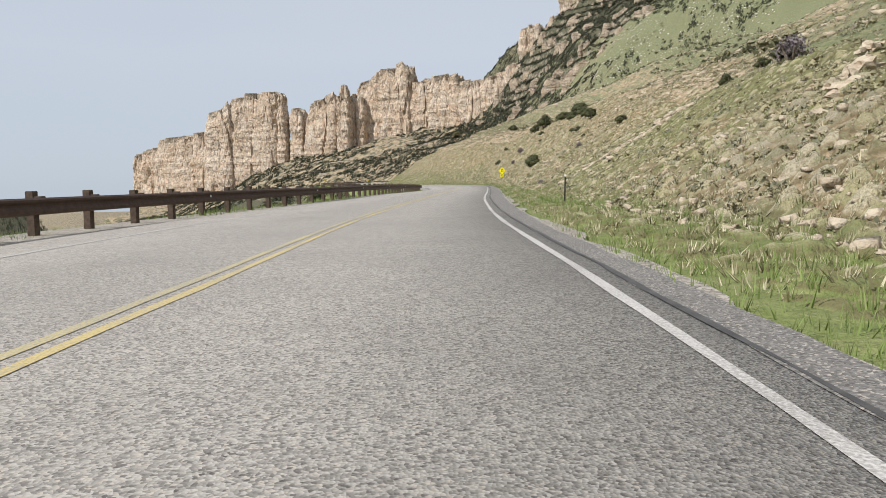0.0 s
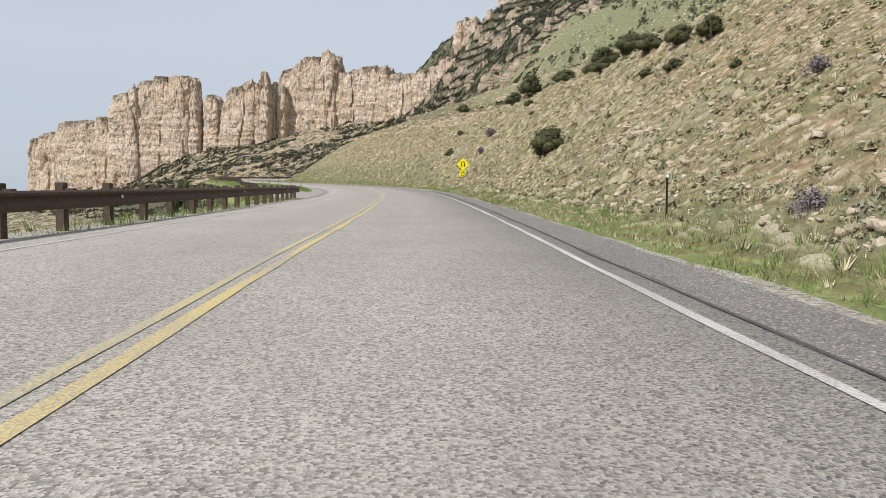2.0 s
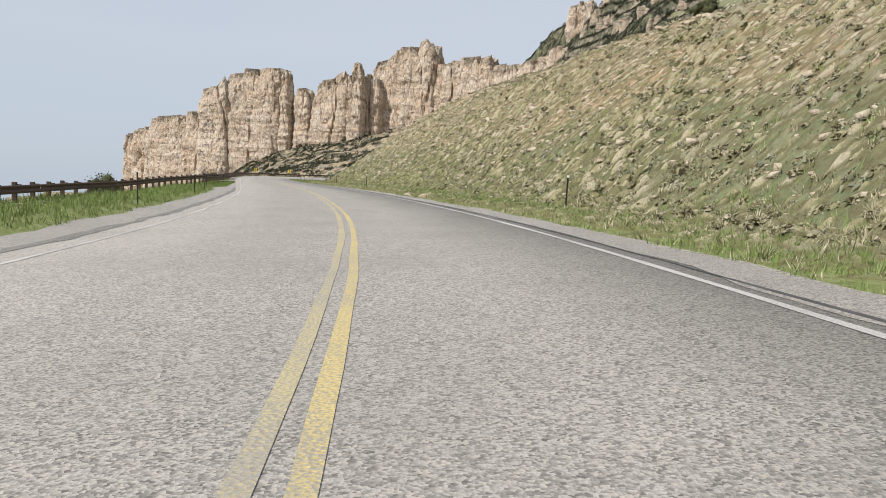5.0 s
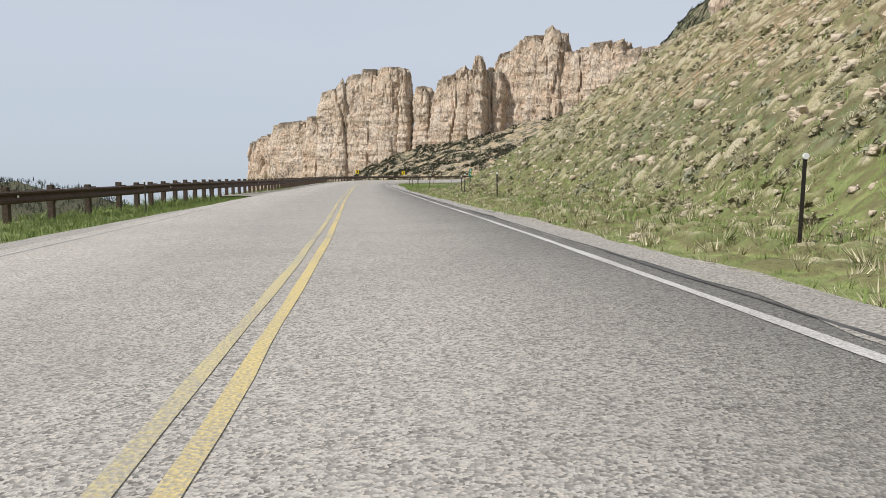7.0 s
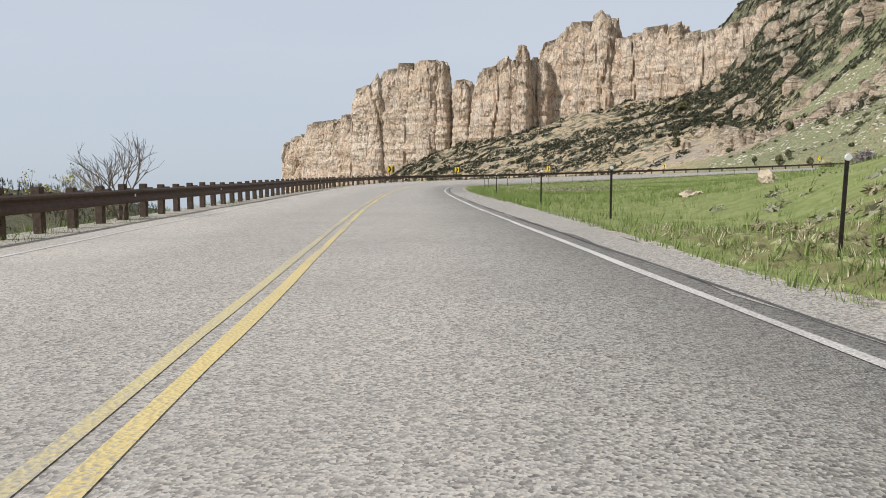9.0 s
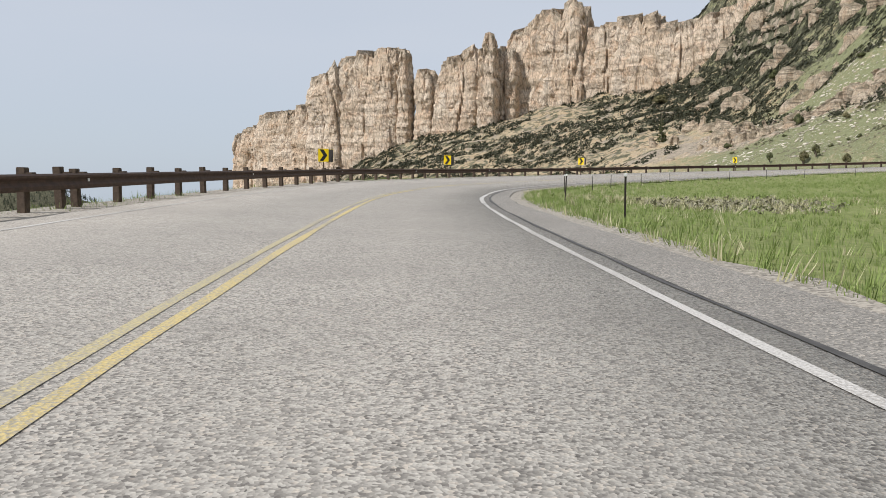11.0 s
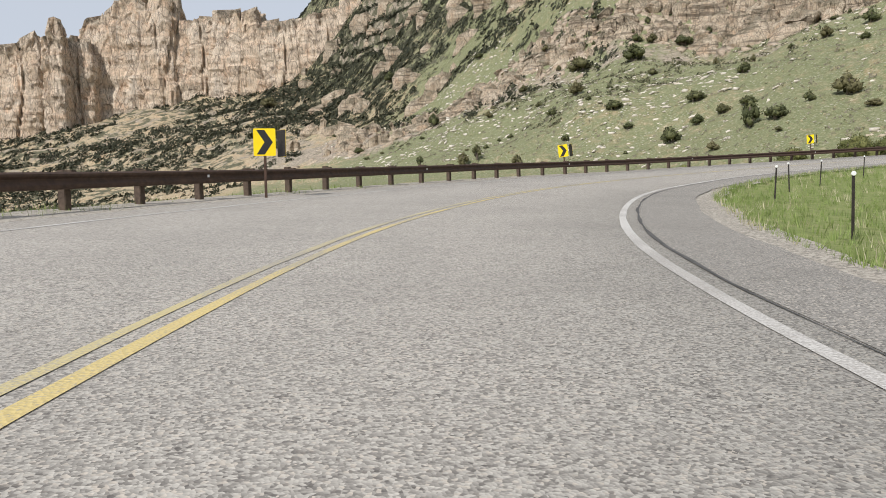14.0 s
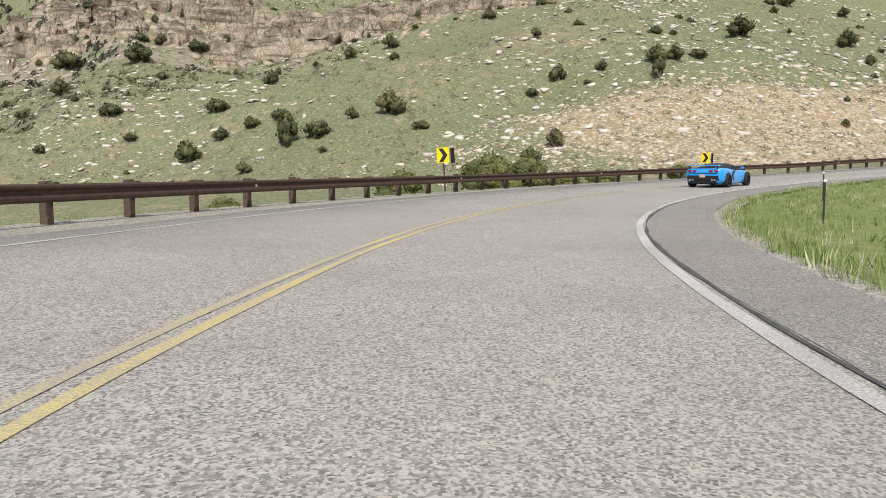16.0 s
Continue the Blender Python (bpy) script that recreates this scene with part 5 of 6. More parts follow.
# a dry hollow in the meadow
x_, y_ = RNG.normal(-31.5, 2.6, 420), RNG.normal(339, 3.6, 420)
p_, c_ = grounded(x_, y_)
stuff("dry_grass", TUFTS, p_, RNG.uniform(0.25, 0.5, 420), STRAW, "pale dry grass in a hollow of the meadow", "grass", 33)
x_, y_ = RNG.normal(-31, 2.2, 110), RNG.normal(338, 3.0, 110)
p_, c_ = grounded(x_, y_)
stuff("sagebrush", CUSHIONS, p_, RNG.uniform(0.25, 0.5, 110), SAGE, "grey-brown sagebrush in a hollow of the meadow", "shrub", 34)
# stones scattered over the slope across the bend
x_, y_ = RNG.uniform(10, 280, 30000), RNG.uniform(400, 700, 30000)
d_ = foot_distance(x_, y_)
ok = (d_ > 3) & (fbm(x_ / 28, y_ / 28, 4, 91) + RNG.normal(0, 0.12, len(x_)) > -0.06)
p_, c_ = grounded(x_[ok], y_[ok], 0.0)
k_ = 0.15 + 0.65 * RNG.uniform(0, 1, ok.sum()) ** 4.5
stuff("loose_stones", STONES, p_, np.stack([k_ * 1.5, k_, k_ * 0.6], 1), PALE_STONE, "pale stones strewn over the grassy slope", "stones", 10, follow=0.5)
# angular blocks along the rock band
t_ = RNG.uniform(0, 1, 3000)
band_line = spline_points([(20, 676), (48, 655), (72, 640), (96, 630), (118, 612), (136, 590), (152, 566), (170, 545), (192, 520)], 8)
i_ = (t_ * (len(band_line) - 1)).astype(int)
x_, y_ = band_line[i_, 0] + RNG.normal(3, 9, 3000), band_line[i_, 1] + RNG.normal(3, 9, 3000)
p_, c_ = grounded(x_, y_, 0.2)
k_ = 0.4 + 1.4 * RNG.uniform(0, 1, 3000) ** 2.5
stuff("rock_rubble", STONES, p_, np.stack([k_ * 1.5, k_, k_ * 0.8], 1), CLIFF_STONE, "angular limestone rubble along the rock band", "rubble", 14)
x_, y_ = RNG.uniform(20, 240, 8000), RNG.uniform(400, 660, 8000)
ok = foot_distance(x_, y_) > 2
p_, c_ = grounded(x_[ok], y_[ok])
stuff("sagebrush", CUSHIONS, p_, RNG.uniform(0.25, 0.7, ok.sum()), SAGE, "grey-green sagebrush over the grassy slope", "shrub", 11)
# dark brush under the cliffs and over the far ridge
x_, y_ = np.concatenate([RNG.uniform(-420, 420, 36000), RNG.uniform(0, 260, 6000)]), np.concatenate([RNG.uniform(600, 1250, 36000), RNG.uniform(680, 960, 6000)])
d_ = foot_distance(x_, y_)
dens = fbm(x_ / 70, y_ / 70, 4, 95) + 0.4 * fbm(x_ / 20, y_ / 20, 3, 96) + 0.34 * ramp(y_ - 0.25 * x_, 690, 800) - 0.3 * ramp(x_, 60, 120) * (1 - ramp(y_, 640, 700)) + 0.5 * np.exp(-(brush_line(x_, y_) / 18) ** 2) * (x_ > 45) * (x_ < 160) + 0.40 * ramp(brush_line(x_, y_), 25, 100) * ramp(x_, 20, 50)
ok = (d_ > -170) & (dens > 0.03)
p_, c_ = grounded(x_[ok], y_[ok], 0.2)
stuff("dark_brush", CLUMPS, p_, (1.0 + 2.1 * RNG.uniform(0, 1, ok.sum()) ** 2) * (1 + 0.3 * ramp(p_[:, 1], 700, 900)), BRUSH, "dark evergreen brush on the talus under the cliffs", "brush", 12)
x_, y_ = RNG.uniform(110, 430, 9000), RNG.uniform(690, 1020, 9000)
ok = fbm(x_ / 45, y_ / 45, 4, 92) > -0.04
p_, c_ = grounded(x_[ok], y_[ok], 0.2)
stuff("dark_brush", CLUMPS, p_, 0.8 + 1.5 * RNG.uniform(0, 1, ok.sum()) ** 2, BRUSH, "dark evergreen brush on the mountain's upper face", "brush", 40)
# low scrub speckled over the mountain side and below the guardrail
x_, y_ = RNG.uniform(30, 230, 9000), RNG.uniform(540, 800, 9000)
ok = (foot_distance(x_, y_) > 6) & (fbm(x_ / 40, y_ / 40, 3, 97) > -0.1)
p_, c_ = grounded(x_[ok], y_[ok], 0.1)
stuff("low_scrub", CLUMPS, p_, 0.4 + 0.9 * RNG.uniform(0, 1, ok.sum()) ** 2, SCRUB, "low olive and grey scrub over the mountain side", "scrub", 28)
s_, v_, x_, y_ = along(4200, 60, 420, lambda q: rail_v(q) - 4.2, lambda q: rail_v(q) - 110, 2.2)
p_, c_ = grounded(x_, y_, 0.1)
stuff("low_scrub", CLUMPS, p_, RNG.uniform(0.4, 1.0, len(x_)) * (1 - 0.008 * v_), SCRUB, "dark scrub on the slope below the guardrail", "scrub", 29)
# loose rock on the cut slope over the road
x_, y_ = RNG.uniform(64, 130, 7000), RNG.uniform(385, 462, 7000)
d_ = foot_distance(x_, y_)
ok = (d_ > 0) & (d_ < 34)
p_, c_ = grounded(x_[ok], y_[ok], 0.0)
k_ = 0.1 + 0.4 * RNG.uniform(0, 1, ok.sum()) ** 3
stuff("loose_stones", STONES, p_, np.stack([k_ * 1.4, k_, k_ * 0.8], 1), STONE, "pale loose rock on the bare cut slope", "stones", 23, follow=0.5)
x_, y_ = RNG.uniform(15, 230, 9000), RNG.uniform(400, 640, 9000)
ok = foot_distance(x_, y_) > 2
p_, c_ = grounded(x_[ok], y_[ok])
k_ = RNG.uniform(0.16, 0.4, ok.sum())
stuff("tussock_grass", LUMPS, p_, np.stack([k_, k_, k_ * 0.7], 1), LUMP, "olive and straw tussocks over the far slope", "grass", 24, 0.2)
# the hill over the brow of the bank
s_, v_, x_, y_ = along(9000, 110, 372, 24, 130, 1.1)
p_, c_ = grounded(x_, y_)
stuff("sagebrush", CUSHIONS, p_, RNG.uniform(0.18, 0.5, len(x_)), SAGE, "grey-green sagebrush over the upper hill", "shrub", 36, follow=0.7)
s_, v_, x_, y_ = along(9000, 110, 372, 24, 130, 1.1)
p_, c_ = grounded(x_, y_, 0.0)
k_ = 0.10 + 0.5 * RNG.uniform(0, 1, len(x_)) ** 5
stuff("loose_stones", STONES, p_, np.stack([k_ * 1.4, k_, k_ * 0.7], 1), STONE, "pale stones over the upper hill", "stones", 37, follow=0.3)
s_, v_, x_, y_ = along(5200, 140, 372, 30, 140, 1.0)
ok = fbm(x_ / 30, y_ / 30, 4, 94) + 0.25 * ramp(v_, 50, 90) > 0.12
p_, c_ = grounded(x_[ok], y_[ok], 0.1)
stuff("dark_brush", CLUMPS, p_, 0.4 + 1.0 * RNG.uniform(0, 1, ok.sum()) ** 2, SCRUB, "dark olive scrub in patches over the upper hill", "brush", 38, follow=0.6)
# conifers on the wooded hill over the valley
q_, r_ = RNG.uniform(-200, 185, 2600), RNG.uniform(-120, 30, 2600)
x_, y_ = -732 + 0.76 * q_ - 0.65 * r_, 1034 + 0.65 * q_ + 0.76 * r_
ok = fbm(x_ / 60, y_ / 60, 3, 93) > -0.22
x_, y_ = x_[ok], y_[ok]
p_, c_ = grounded(x_, y_, 0.3)
CONES = [(lambda t: (np.concatenate([t[0] * [1 - 0.2 * j, 1 - 0.2 * j, 1.2] + [0, 0, 0.9 * j] for j in range(4)]), np.concatenate([t[1] + len(t[0]) * j for j in range(4)])))(clump_template(7, 120 + q, 0.9)) for q in range(3)]
stuff("far_forest", CONES, p_, RNG.uniform(0.9, 1.6, len(x_)), FOREST, "dark conifer forest on the far hill", "forest", 13, 0.02)

# ---- roadside posts ----
def build_marker_post():
    post = new("marker_post")
    bm = bmesh.new()
    box(bm, pose(0, 0, 0.45), (0.05, 0.012, 1.4), 0.002)
    box(bm, pose(0, 0.018, 0.45), (0.012, 0.03, 1.4), 0.002)
    part("stake", bm, STEEL_DARK, post)
    bm = bmesh.new()
    bmesh.ops.create_cone(bm, cap_ends=True, segments=18, radius1=0.04, radius2=0.04, depth=0.02, matrix=pose(0, -0.018, 1.12, 90))
    bmesh.ops.bevel(bm, geom=bm.edges[:], offset=0.004, segments=1, affect="EDGES")
    part("reflector", bm, REFLECT, post, "round white reflector")
    return tagged(post, "thin dark steel marker post with a round white reflector", "marker post", "marker posts along the road")


MARKER = build_marker_post()


def set_post(s, v, first=False):
    p = at(s, v)
    m = pose(p.x, p.y, ground_z(p.x, p.y), random.uniform(-3, 3), random.uniform(-3, 3), heading(s) + random.uniform(-8, 8))
    if first:
        MARKER.matrix_basis = m
    else:
        copy_thing(MARKER, m)


POSTS = [(118, 6.4), (169.5, 7.4), (212, 8.6), (222, 6.2), (262, 7.0), (304.3, 6.0), (326.8, 6.4), (337.6, 6.5), (340.2, 6.7), (354.7, 6.05), (363.1, 5.8), (372.3, 5.9), (391, 6.3), (413, 6.6), (425, 6.7), (441.8, 6.8), (452.6, 7.5),
         (460.2, 7.45), (469, 7.75), (476.8, 7.8), (490.4, 7.95), (498, 8.0), (504.4, 8.4), (513.2, 8.6), (526, 8.4), (540, 8.2), (562, 7.4), (322, -6.3), (331, -5.9), (284, -6.2), (294, -6.4), (301, -6.7), (268, -6.4), (254, -6.6), (243, -7.0)]
for k, (s, v) in enumerate(POSTS):
    set_post(s, v, k == 0)


# ---- signs ----
def plate(bm, w, h, r, depth, turn=0.0, y=0.0, z=0.0):
    """A thin upright plate with rounded corners, facing -y."""
    pts = []
    for cx, cz, a0 in ((w / 2 - r, h / 2 - r, 0), (-w / 2 + r, h / 2 - r, 90), (-w / 2 + r, -h / 2 + r, 180), (w / 2 - r, -h / 2 + r, 270)):
        for k in range(5):
            a = radians(a0 + 22.5 * k)
            pts.append((cx + r * math.cos(a), cz + r * math.sin(a)))
    return slab(bm, pts, depth, turn, y, z)


def slab(bm, pts, depth, turn=0.0, y=0.0, z=0.0):
    c, s = math.cos(radians(turn)), math.sin(radians(turn))
    ring = [(px * c - pz * s, px * s + pz * c + z) for px, pz in pts]
    front = [bm.verts.new((px, y, pz)) for px, pz in ring]
    back = [bm.verts.new((px, y + depth, pz)) for px, pz in ring]
    bm.faces.new(front)
    bm.faces.new(back[::-1])
    for k in range(len(ring)):
        j = (k + 1) % len(ring)
        bm.faces.new((front[k], back[k], back[j], front[j]))
    bmesh.ops.recalc_face_normals(bm, faces=bm.faces[:])
    return bm


def chevron_board(sign, name, turn, side, z):
    """A chevron board under a sign, turned about the post; the point is to the viewer's right if side is 1."""
    frame_m = pose(0, 0, z, 0, 0, 0) if turn == 0 else pose(0.40, 0.22, z, 0, 0, turn)
    bm = bmesh.new()
    plate(bm, 0.61, 0.76, 0.04, 0.004, 0, -0.045)
    board = part(name, bm, SIGN_YELLOW, sign, "yellow sign board")
    board.matrix_basis = frame_m
    bm = bmesh.new()
    pts = [(-0.22, 0.34), (0.0, 0.34), (0.23, 0.0), (0.0, -0.34), (-0.22, -0.34), (0.0, 0.0)]
    slab(bm, [(side * px, pz) for px, pz in pts], 0.002, 0, -0.0495)
    part("chevron", bm, SIGN_BLACK, board, "black chevron arrow")
    bm = bmesh.new()
    plate(bm, 0.60, 0.75, 0.04, 0.003, 0, -0.0405)
    part("back_plate", bm, STEEL_DARK, board, "dark weathered back")


def build_chevron_sign():
    sign = new("chevron_sign")
    bm = bmesh.new()
    box(bm, pose(0, 0, 0.55), (0.07, 0.07, 3.5), 0.004)
    part("post", bm, RUST, sign)
    chevron_board(sign, "board", 0, 1, 1.95)
    chevron_board(sign, "board", 118, -1, 1.93)
    return tagged(sign, "yellow road sign with a black chevron on a steel post", "road sign", "chevron signs round the bend")


CHEVRON = build_chevron_sign()
for k, (x, y, z, lean) in enumerate([(-53.0, 342.6, -0.05, 1), (-49.5, 364.1, -0.02, 2), (-38.4, 387.2, 0.15, 1), (-18.0, 408.2, 0.55, -7), (11.8, 419.4, 1.65, -3), (39.5, 415.6, 2.3, 2)]):
    st, off = nearest([x], [y])
    m = pose(x, y, z, 0, 0, heading(st[0]) + 22) @ pose(0, 0, 0, 0, lean, 0)
    if k:
        copy_thing(CHEVRON, m)
    else:
        CHEVRON.matrix_basis = m


def letters(word, size, material, parent, m, name):
    """Words as a thin raised mesh, with the built-in font."""
    cu = bpy.data.curves.new(name, "FONT")
    cu.body, cu.size, cu.align_x, cu.align_y, cu.extrude = word, size, "CENTER", "CENTER", 0.0015
    cu.offset = size * 0.012
    tmp = bpy.data.objects.new(name, cu)
    scene.collection.objects.link(tmp)
    me = bpy.data.meshes.new_from_object(tmp.evaluated_get(bpy.context.evaluated_depsgraph_get()))
    bpy.data.objects.remove(tmp)
    me.materials.clear()
    me.materials.append(material)
    ob = new(name, me)
    ob.parent = parent
    ob.matrix_basis = m
    return ob


def build_hairpin_sign(m):
    sign = new("hairpin_sign")
    bm = bmesh.new()
    box(bm, pose(0, 0.06, 0.9), (0.10, 0.09, 3.2), 0.006)
    part("post", bm, PALE_WOOD, sign, "pale wooden post")
    bm = bmesh.new()
    plate(bm, 0.88, 0.88, 0.05, 0.004, 45, 0, 2.62)
    board = part("board", bm, SIGN_LIME, sign, "bright yellow diamond board")
    bm = bmesh.new()
    # the arrow: up, over and down
    outer, inner, pts = 0.19, 0.105, []
    pts += [(-outer, -0.22), (-inner, -0.22)]
    pts += [(-inner * math.cos(radians(a)), 0.10 + inner * math.sin(radians(a))) for a in range(0, 181, 20)]
    pts += [(inner, -0.06), (inner - 0.075, -0.06), (0.147, -0.24), (outer + 0.075, -0.06), (outer, -0.06)]
    pts += [(outer * math.cos(radians(a)), 0.10 + outer * math.sin(radians(a))) for a in range(0, 181, 20)]
    slab(bm, pts, 0.002, 0, -0.003, 2.62)
    part("arrow", bm, SIGN_BLACK, board, "black hairpin arrow")
    bm = bmesh.new()
    plate(bm, 0.60, 0.60, 0.04, 0.004, 0, 0, 1.74)
    plaque = part("plaque", bm, SIGN_LIME, sign, "bright yellow speed plaque")
    letters("25", 0.42, SIGN_BLACK, plaque, pose(0, -0.004, 1.81, 90), "number")
    letters("MPH", 0.15, SIGN_BLACK, plaque, pose(0, -0.004, 1.53, 90), "word")
    sign.matrix_basis = m
    return tagged(sign, "yellow diamond hairpin sign with a 25 MPH plaque on a post", "road sign")


def build_milepost(m):
    post = new("milepost")
    bm = bmesh.new()
    box(bm, pose(0, 0.03, 0.55), (0.06, 0.04, 1.7), 0.004)
    part("stake", bm, STEEL_DARK, post)
    bm = bmesh.new()
    plate(bm, 0.16, 0.52, 0.015, 0.004, 0, 0, 1.22)
    board = part("board", bm, SIGN_GREEN, post, "narrow green board")
    letters("3", 0.20, REFLECT, board, pose(0, -0.004, 1.34, 90), "number")
    letters("9", 0.20, REFLECT, board, pose(0, -0.004, 1.10, 90), "number")
    post.matrix_basis = m
    return tagged(post, "green mile marker with white numbers on a dark stake", "mile marker")


build_milepost(pose(-18.0, 255.1, ground_z(-18.0, 255.1), 0, 2, 14))
build_hairpin_sign(pose(10.2, 135.5, 0.0, 0, 0, 3))


# ---- cars ----
def loft(bm, sections, close_ends=True):
    """Join rings of points into a skin."""
    rings = [[bm.verts.new(p) for p in ring] for ring in sections]
    n = len(rings[0])
    for a, b in zip(rings, rings[1:]):
        for k in range(n):
            j = (k + 1) % n
            bm.faces.new((a[k], a[j], b[j], b[k]))
    if close_ends:
        bm.faces.new(rings[0][::-1])
        bm.faces.new(rings[-1])
    bmesh.ops.recalc_face_normals(bm, faces=bm.faces[:])
    return bm


def body_ring(y, w, lo, sh, dk):
    half = [(0.0, lo), (0.80 * w, lo), (0.95 * w, lo + 0.10), (w, lo + 0.24), (0.985 * w, (lo + sh) / 2 + 0.06), (0.97 * w, sh - 0.10), (0.90 * w, sh - 0.01), (0.74 * w, sh + 0.01), (0.45 * w, dk), (0.0, dk)]
    return [(x, y, z) for x, z in half] + [(-x, y, z) for x, z in half[-2:0:-1]]


def build_wheel(parent, x, y, r, width):
    side = 1 if x > 0 else -1
    m = pose(x, y, r, 0, 90 * side, 0)
    bm = bmesh.new()
    n = 28
    prof = [(r * 0.70, -width / 2), (r * 0.93, -width / 2), (r, -width * 0.36), (r, width * 0.36), (r * 0.93, width / 2), (r * 0.70, width / 2)]
    loft(bm, [[(q * math.cos(2 * math.pi * k / n), q * math.sin(2 * math.pi * k / n), h) for k in range(n)] for q, h in prof], False)
    tyre = part("tyre", bm, TYRE, parent, smooth=False)
    tyre.matrix_basis = m
    bm = bmesh.new()
    for k in range(5):
        for d in (-7, 7):
            a = radians(72 * k + d)
            box(bm, pose(math.cos(a) * r * 0.38, math.sin(a) * r * 0.38, width * 0.38, 0, 0, math.degrees(a) - d * 1.2), (r * 0.66, 0.028, 0.03), 0.004)
    bmesh.ops.create_cone(bm, cap_ends=True, segments=16, radius1=0.055, radius2=0.045, depth=0.05, matrix=pose(0, 0, width * 0.40))
    loft(bm, [[(q * math.cos(2 * math.pi * k / n), q * math.sin(2 * math.pi * k / n), h) for k in range(n)] for q, h in ((r * 0.64, -width * 0.4), (r * 0.72, width * 0.3), (r * 0.73, width * 0.47), (r * 0.67, width * 0.46))], False)
    part("rim", bm, RIM, tyre, "dark five-spoke rim")
    bm = bmesh.new()
    bmesh.ops.create_cone(bm, cap_ends=True, segments=24, radius1=r * 0.5, radius2=r * 0.5, depth=0.02, matrix=pose(0, 0, 0.0))
    part("brake_disc", bm, STEEL_DARK, tyre)


def build_car(paint, label, m):
    car = new("sports_car")
    bm = bmesh.new()
    loft(bm, [body_ring(*q) for q in ((-2.30, 0.84, 0.42, 0.90, 0.93), (-2.24, 0.90, 0.34, 0.95, 0.975), (-2.05, 0.955, 0.24, 0.975, 1.0), (-1.7, 0.975, 0.17, 0.985, 1.015), (-1.2, 0.975, 0.14, 0.97, 1.02),
                                      (-0.75, 0.955, 0.13, 0.92, 0.98), (-0.2, 0.925, 0.13, 0.87, 0.92), (0.4, 0.92, 0.13, 0.84, 0.86), (0.9, 0.935, 0.13, 0.83, 0.82), (1.4, 0.945, 0.13, 0.80, 0.74), (1.8, 0.92, 0.14, 0.70, 0.64),
                                      (2.1, 0.86, 0.16, 0.57, 0.53), (2.26, 0.76, 0.19, 0.46, 0.44), (2.32, 0.62, 0.24, 0.38, 0.38))])
    body = part("body", bm, paint, car, smooth=True)
    mod = body.modifiers.new("edges", "BEVEL")
    mod.width, mod.segments, mod.limit_method = 0.012, 2, "ANGLE"
    # wheel arches: dark hollows round the wheels
    for x in (-0.90, 0.90):
        for y, r in ((-1.38, 0.345), (1.34, 0.33)):
            bm = bmesh.new()
            n = 28
            sgn = 1 if x > 0 else -1
            rings = []
            for q, dx in ((r + 0.075, -0.12), (r + 0.07, 0.085), (r + 0.045, 0.085), (r + 0.03, -0.12)):
                rings.append([(x + sgn * dx, y + q * math.cos(2 * math.pi * k / n), max(0.14, r + q * math.sin(2 * math.pi * k / n))) for k in range(n)])
            loft(bm, rings, False)
            part("wheel_arch", bm, TRIM, car, "black wheel arch")
            build_wheel(car, x, y, r, 0.29 if y < 0 else 0.26)
    # cabin: raked screen, dark hood and glass
    def cabin_ring(y, w, lo, hi):
        half = [(0.0, lo), (w, lo), (0.97 * w, lo + (hi - lo) * 0.45), (0.80 * w, hi - 0.035), (0.5 * w, hi), (0.0, hi + 0.01)]
        return [(x, y, z) for x, z in half] + [(-x, y, z) for x, z in half[-2:0:-1]]
    bm = bmesh.new()
    loft(bm, [cabin_ring(*q) for q in ((0.98, 0.66, 0.74, 0.80), (0.62, 0.70, 0.76, 1.0), (0.28, 0.70, 0.78, 1.155), (-0.02, 0.70, 0.80, 1.205), (-0.45, 0.70, 0.82, 1.215), (-0.75, 0.67, 0.84, 1.17), (-1.05, 0.62, 0.86, 1.08), (-1.3, 0.55, 0.9, 1.03))])
    part("roof", bm, SOFT_TOP, car, "black roof", True)
    bm = bmesh.new()
    loft(bm, [cabin_ring(*q) for q in ((0.86, 0.675, 0.76, 0.90), (0.60, 0.708, 0.80, 1.02), (0.30, 0.708, 0.82, 1.15))])
    part("windscreen", bm, GLASS_DARK, car, "dark glass windscreen", True)
    for x in (-1, 1):
        bm = bmesh.new()
        slab(bm, [(0.55, 0.87), (0.25, 1.10), (-0.35, 1.13), (-0.62, 0.95), (-0.60, 0.90)], 0.03)
        w = part("side_window", bm, GLASS_DARK, car, "dark side window")
        w.matrix_basis = pose(x * 0.69, 0, 0, 0, -14 * x, 90)
        # door mirror
        bm = bmesh.new()
        box(bm, pose(x * 0.99, 0.48, 0.97), (0.17, 0.09, 0.115), 0.03)
        box(bm, pose(x * 0.90, 0.50, 0.90), (0.10, 0.05, 0.03), 0.008)
        part("door_mirror", bm, paint, car)
        # dark side intake behind the door
        bm = bmesh.new()
        slab(bm, [(-0.36, 0.84), (-0.62, 0.84), (-0.86, 0.62), (-0.66, 0.34), (-0.50, 0.34), (-0.66, 0.60)], 0.05)
        w = part("side_intake", bm, TRIM, car, "black side intake")
        w.matrix_basis = pose(x * 0.975 - 0.02, 0, 0, 0, 0, 90)
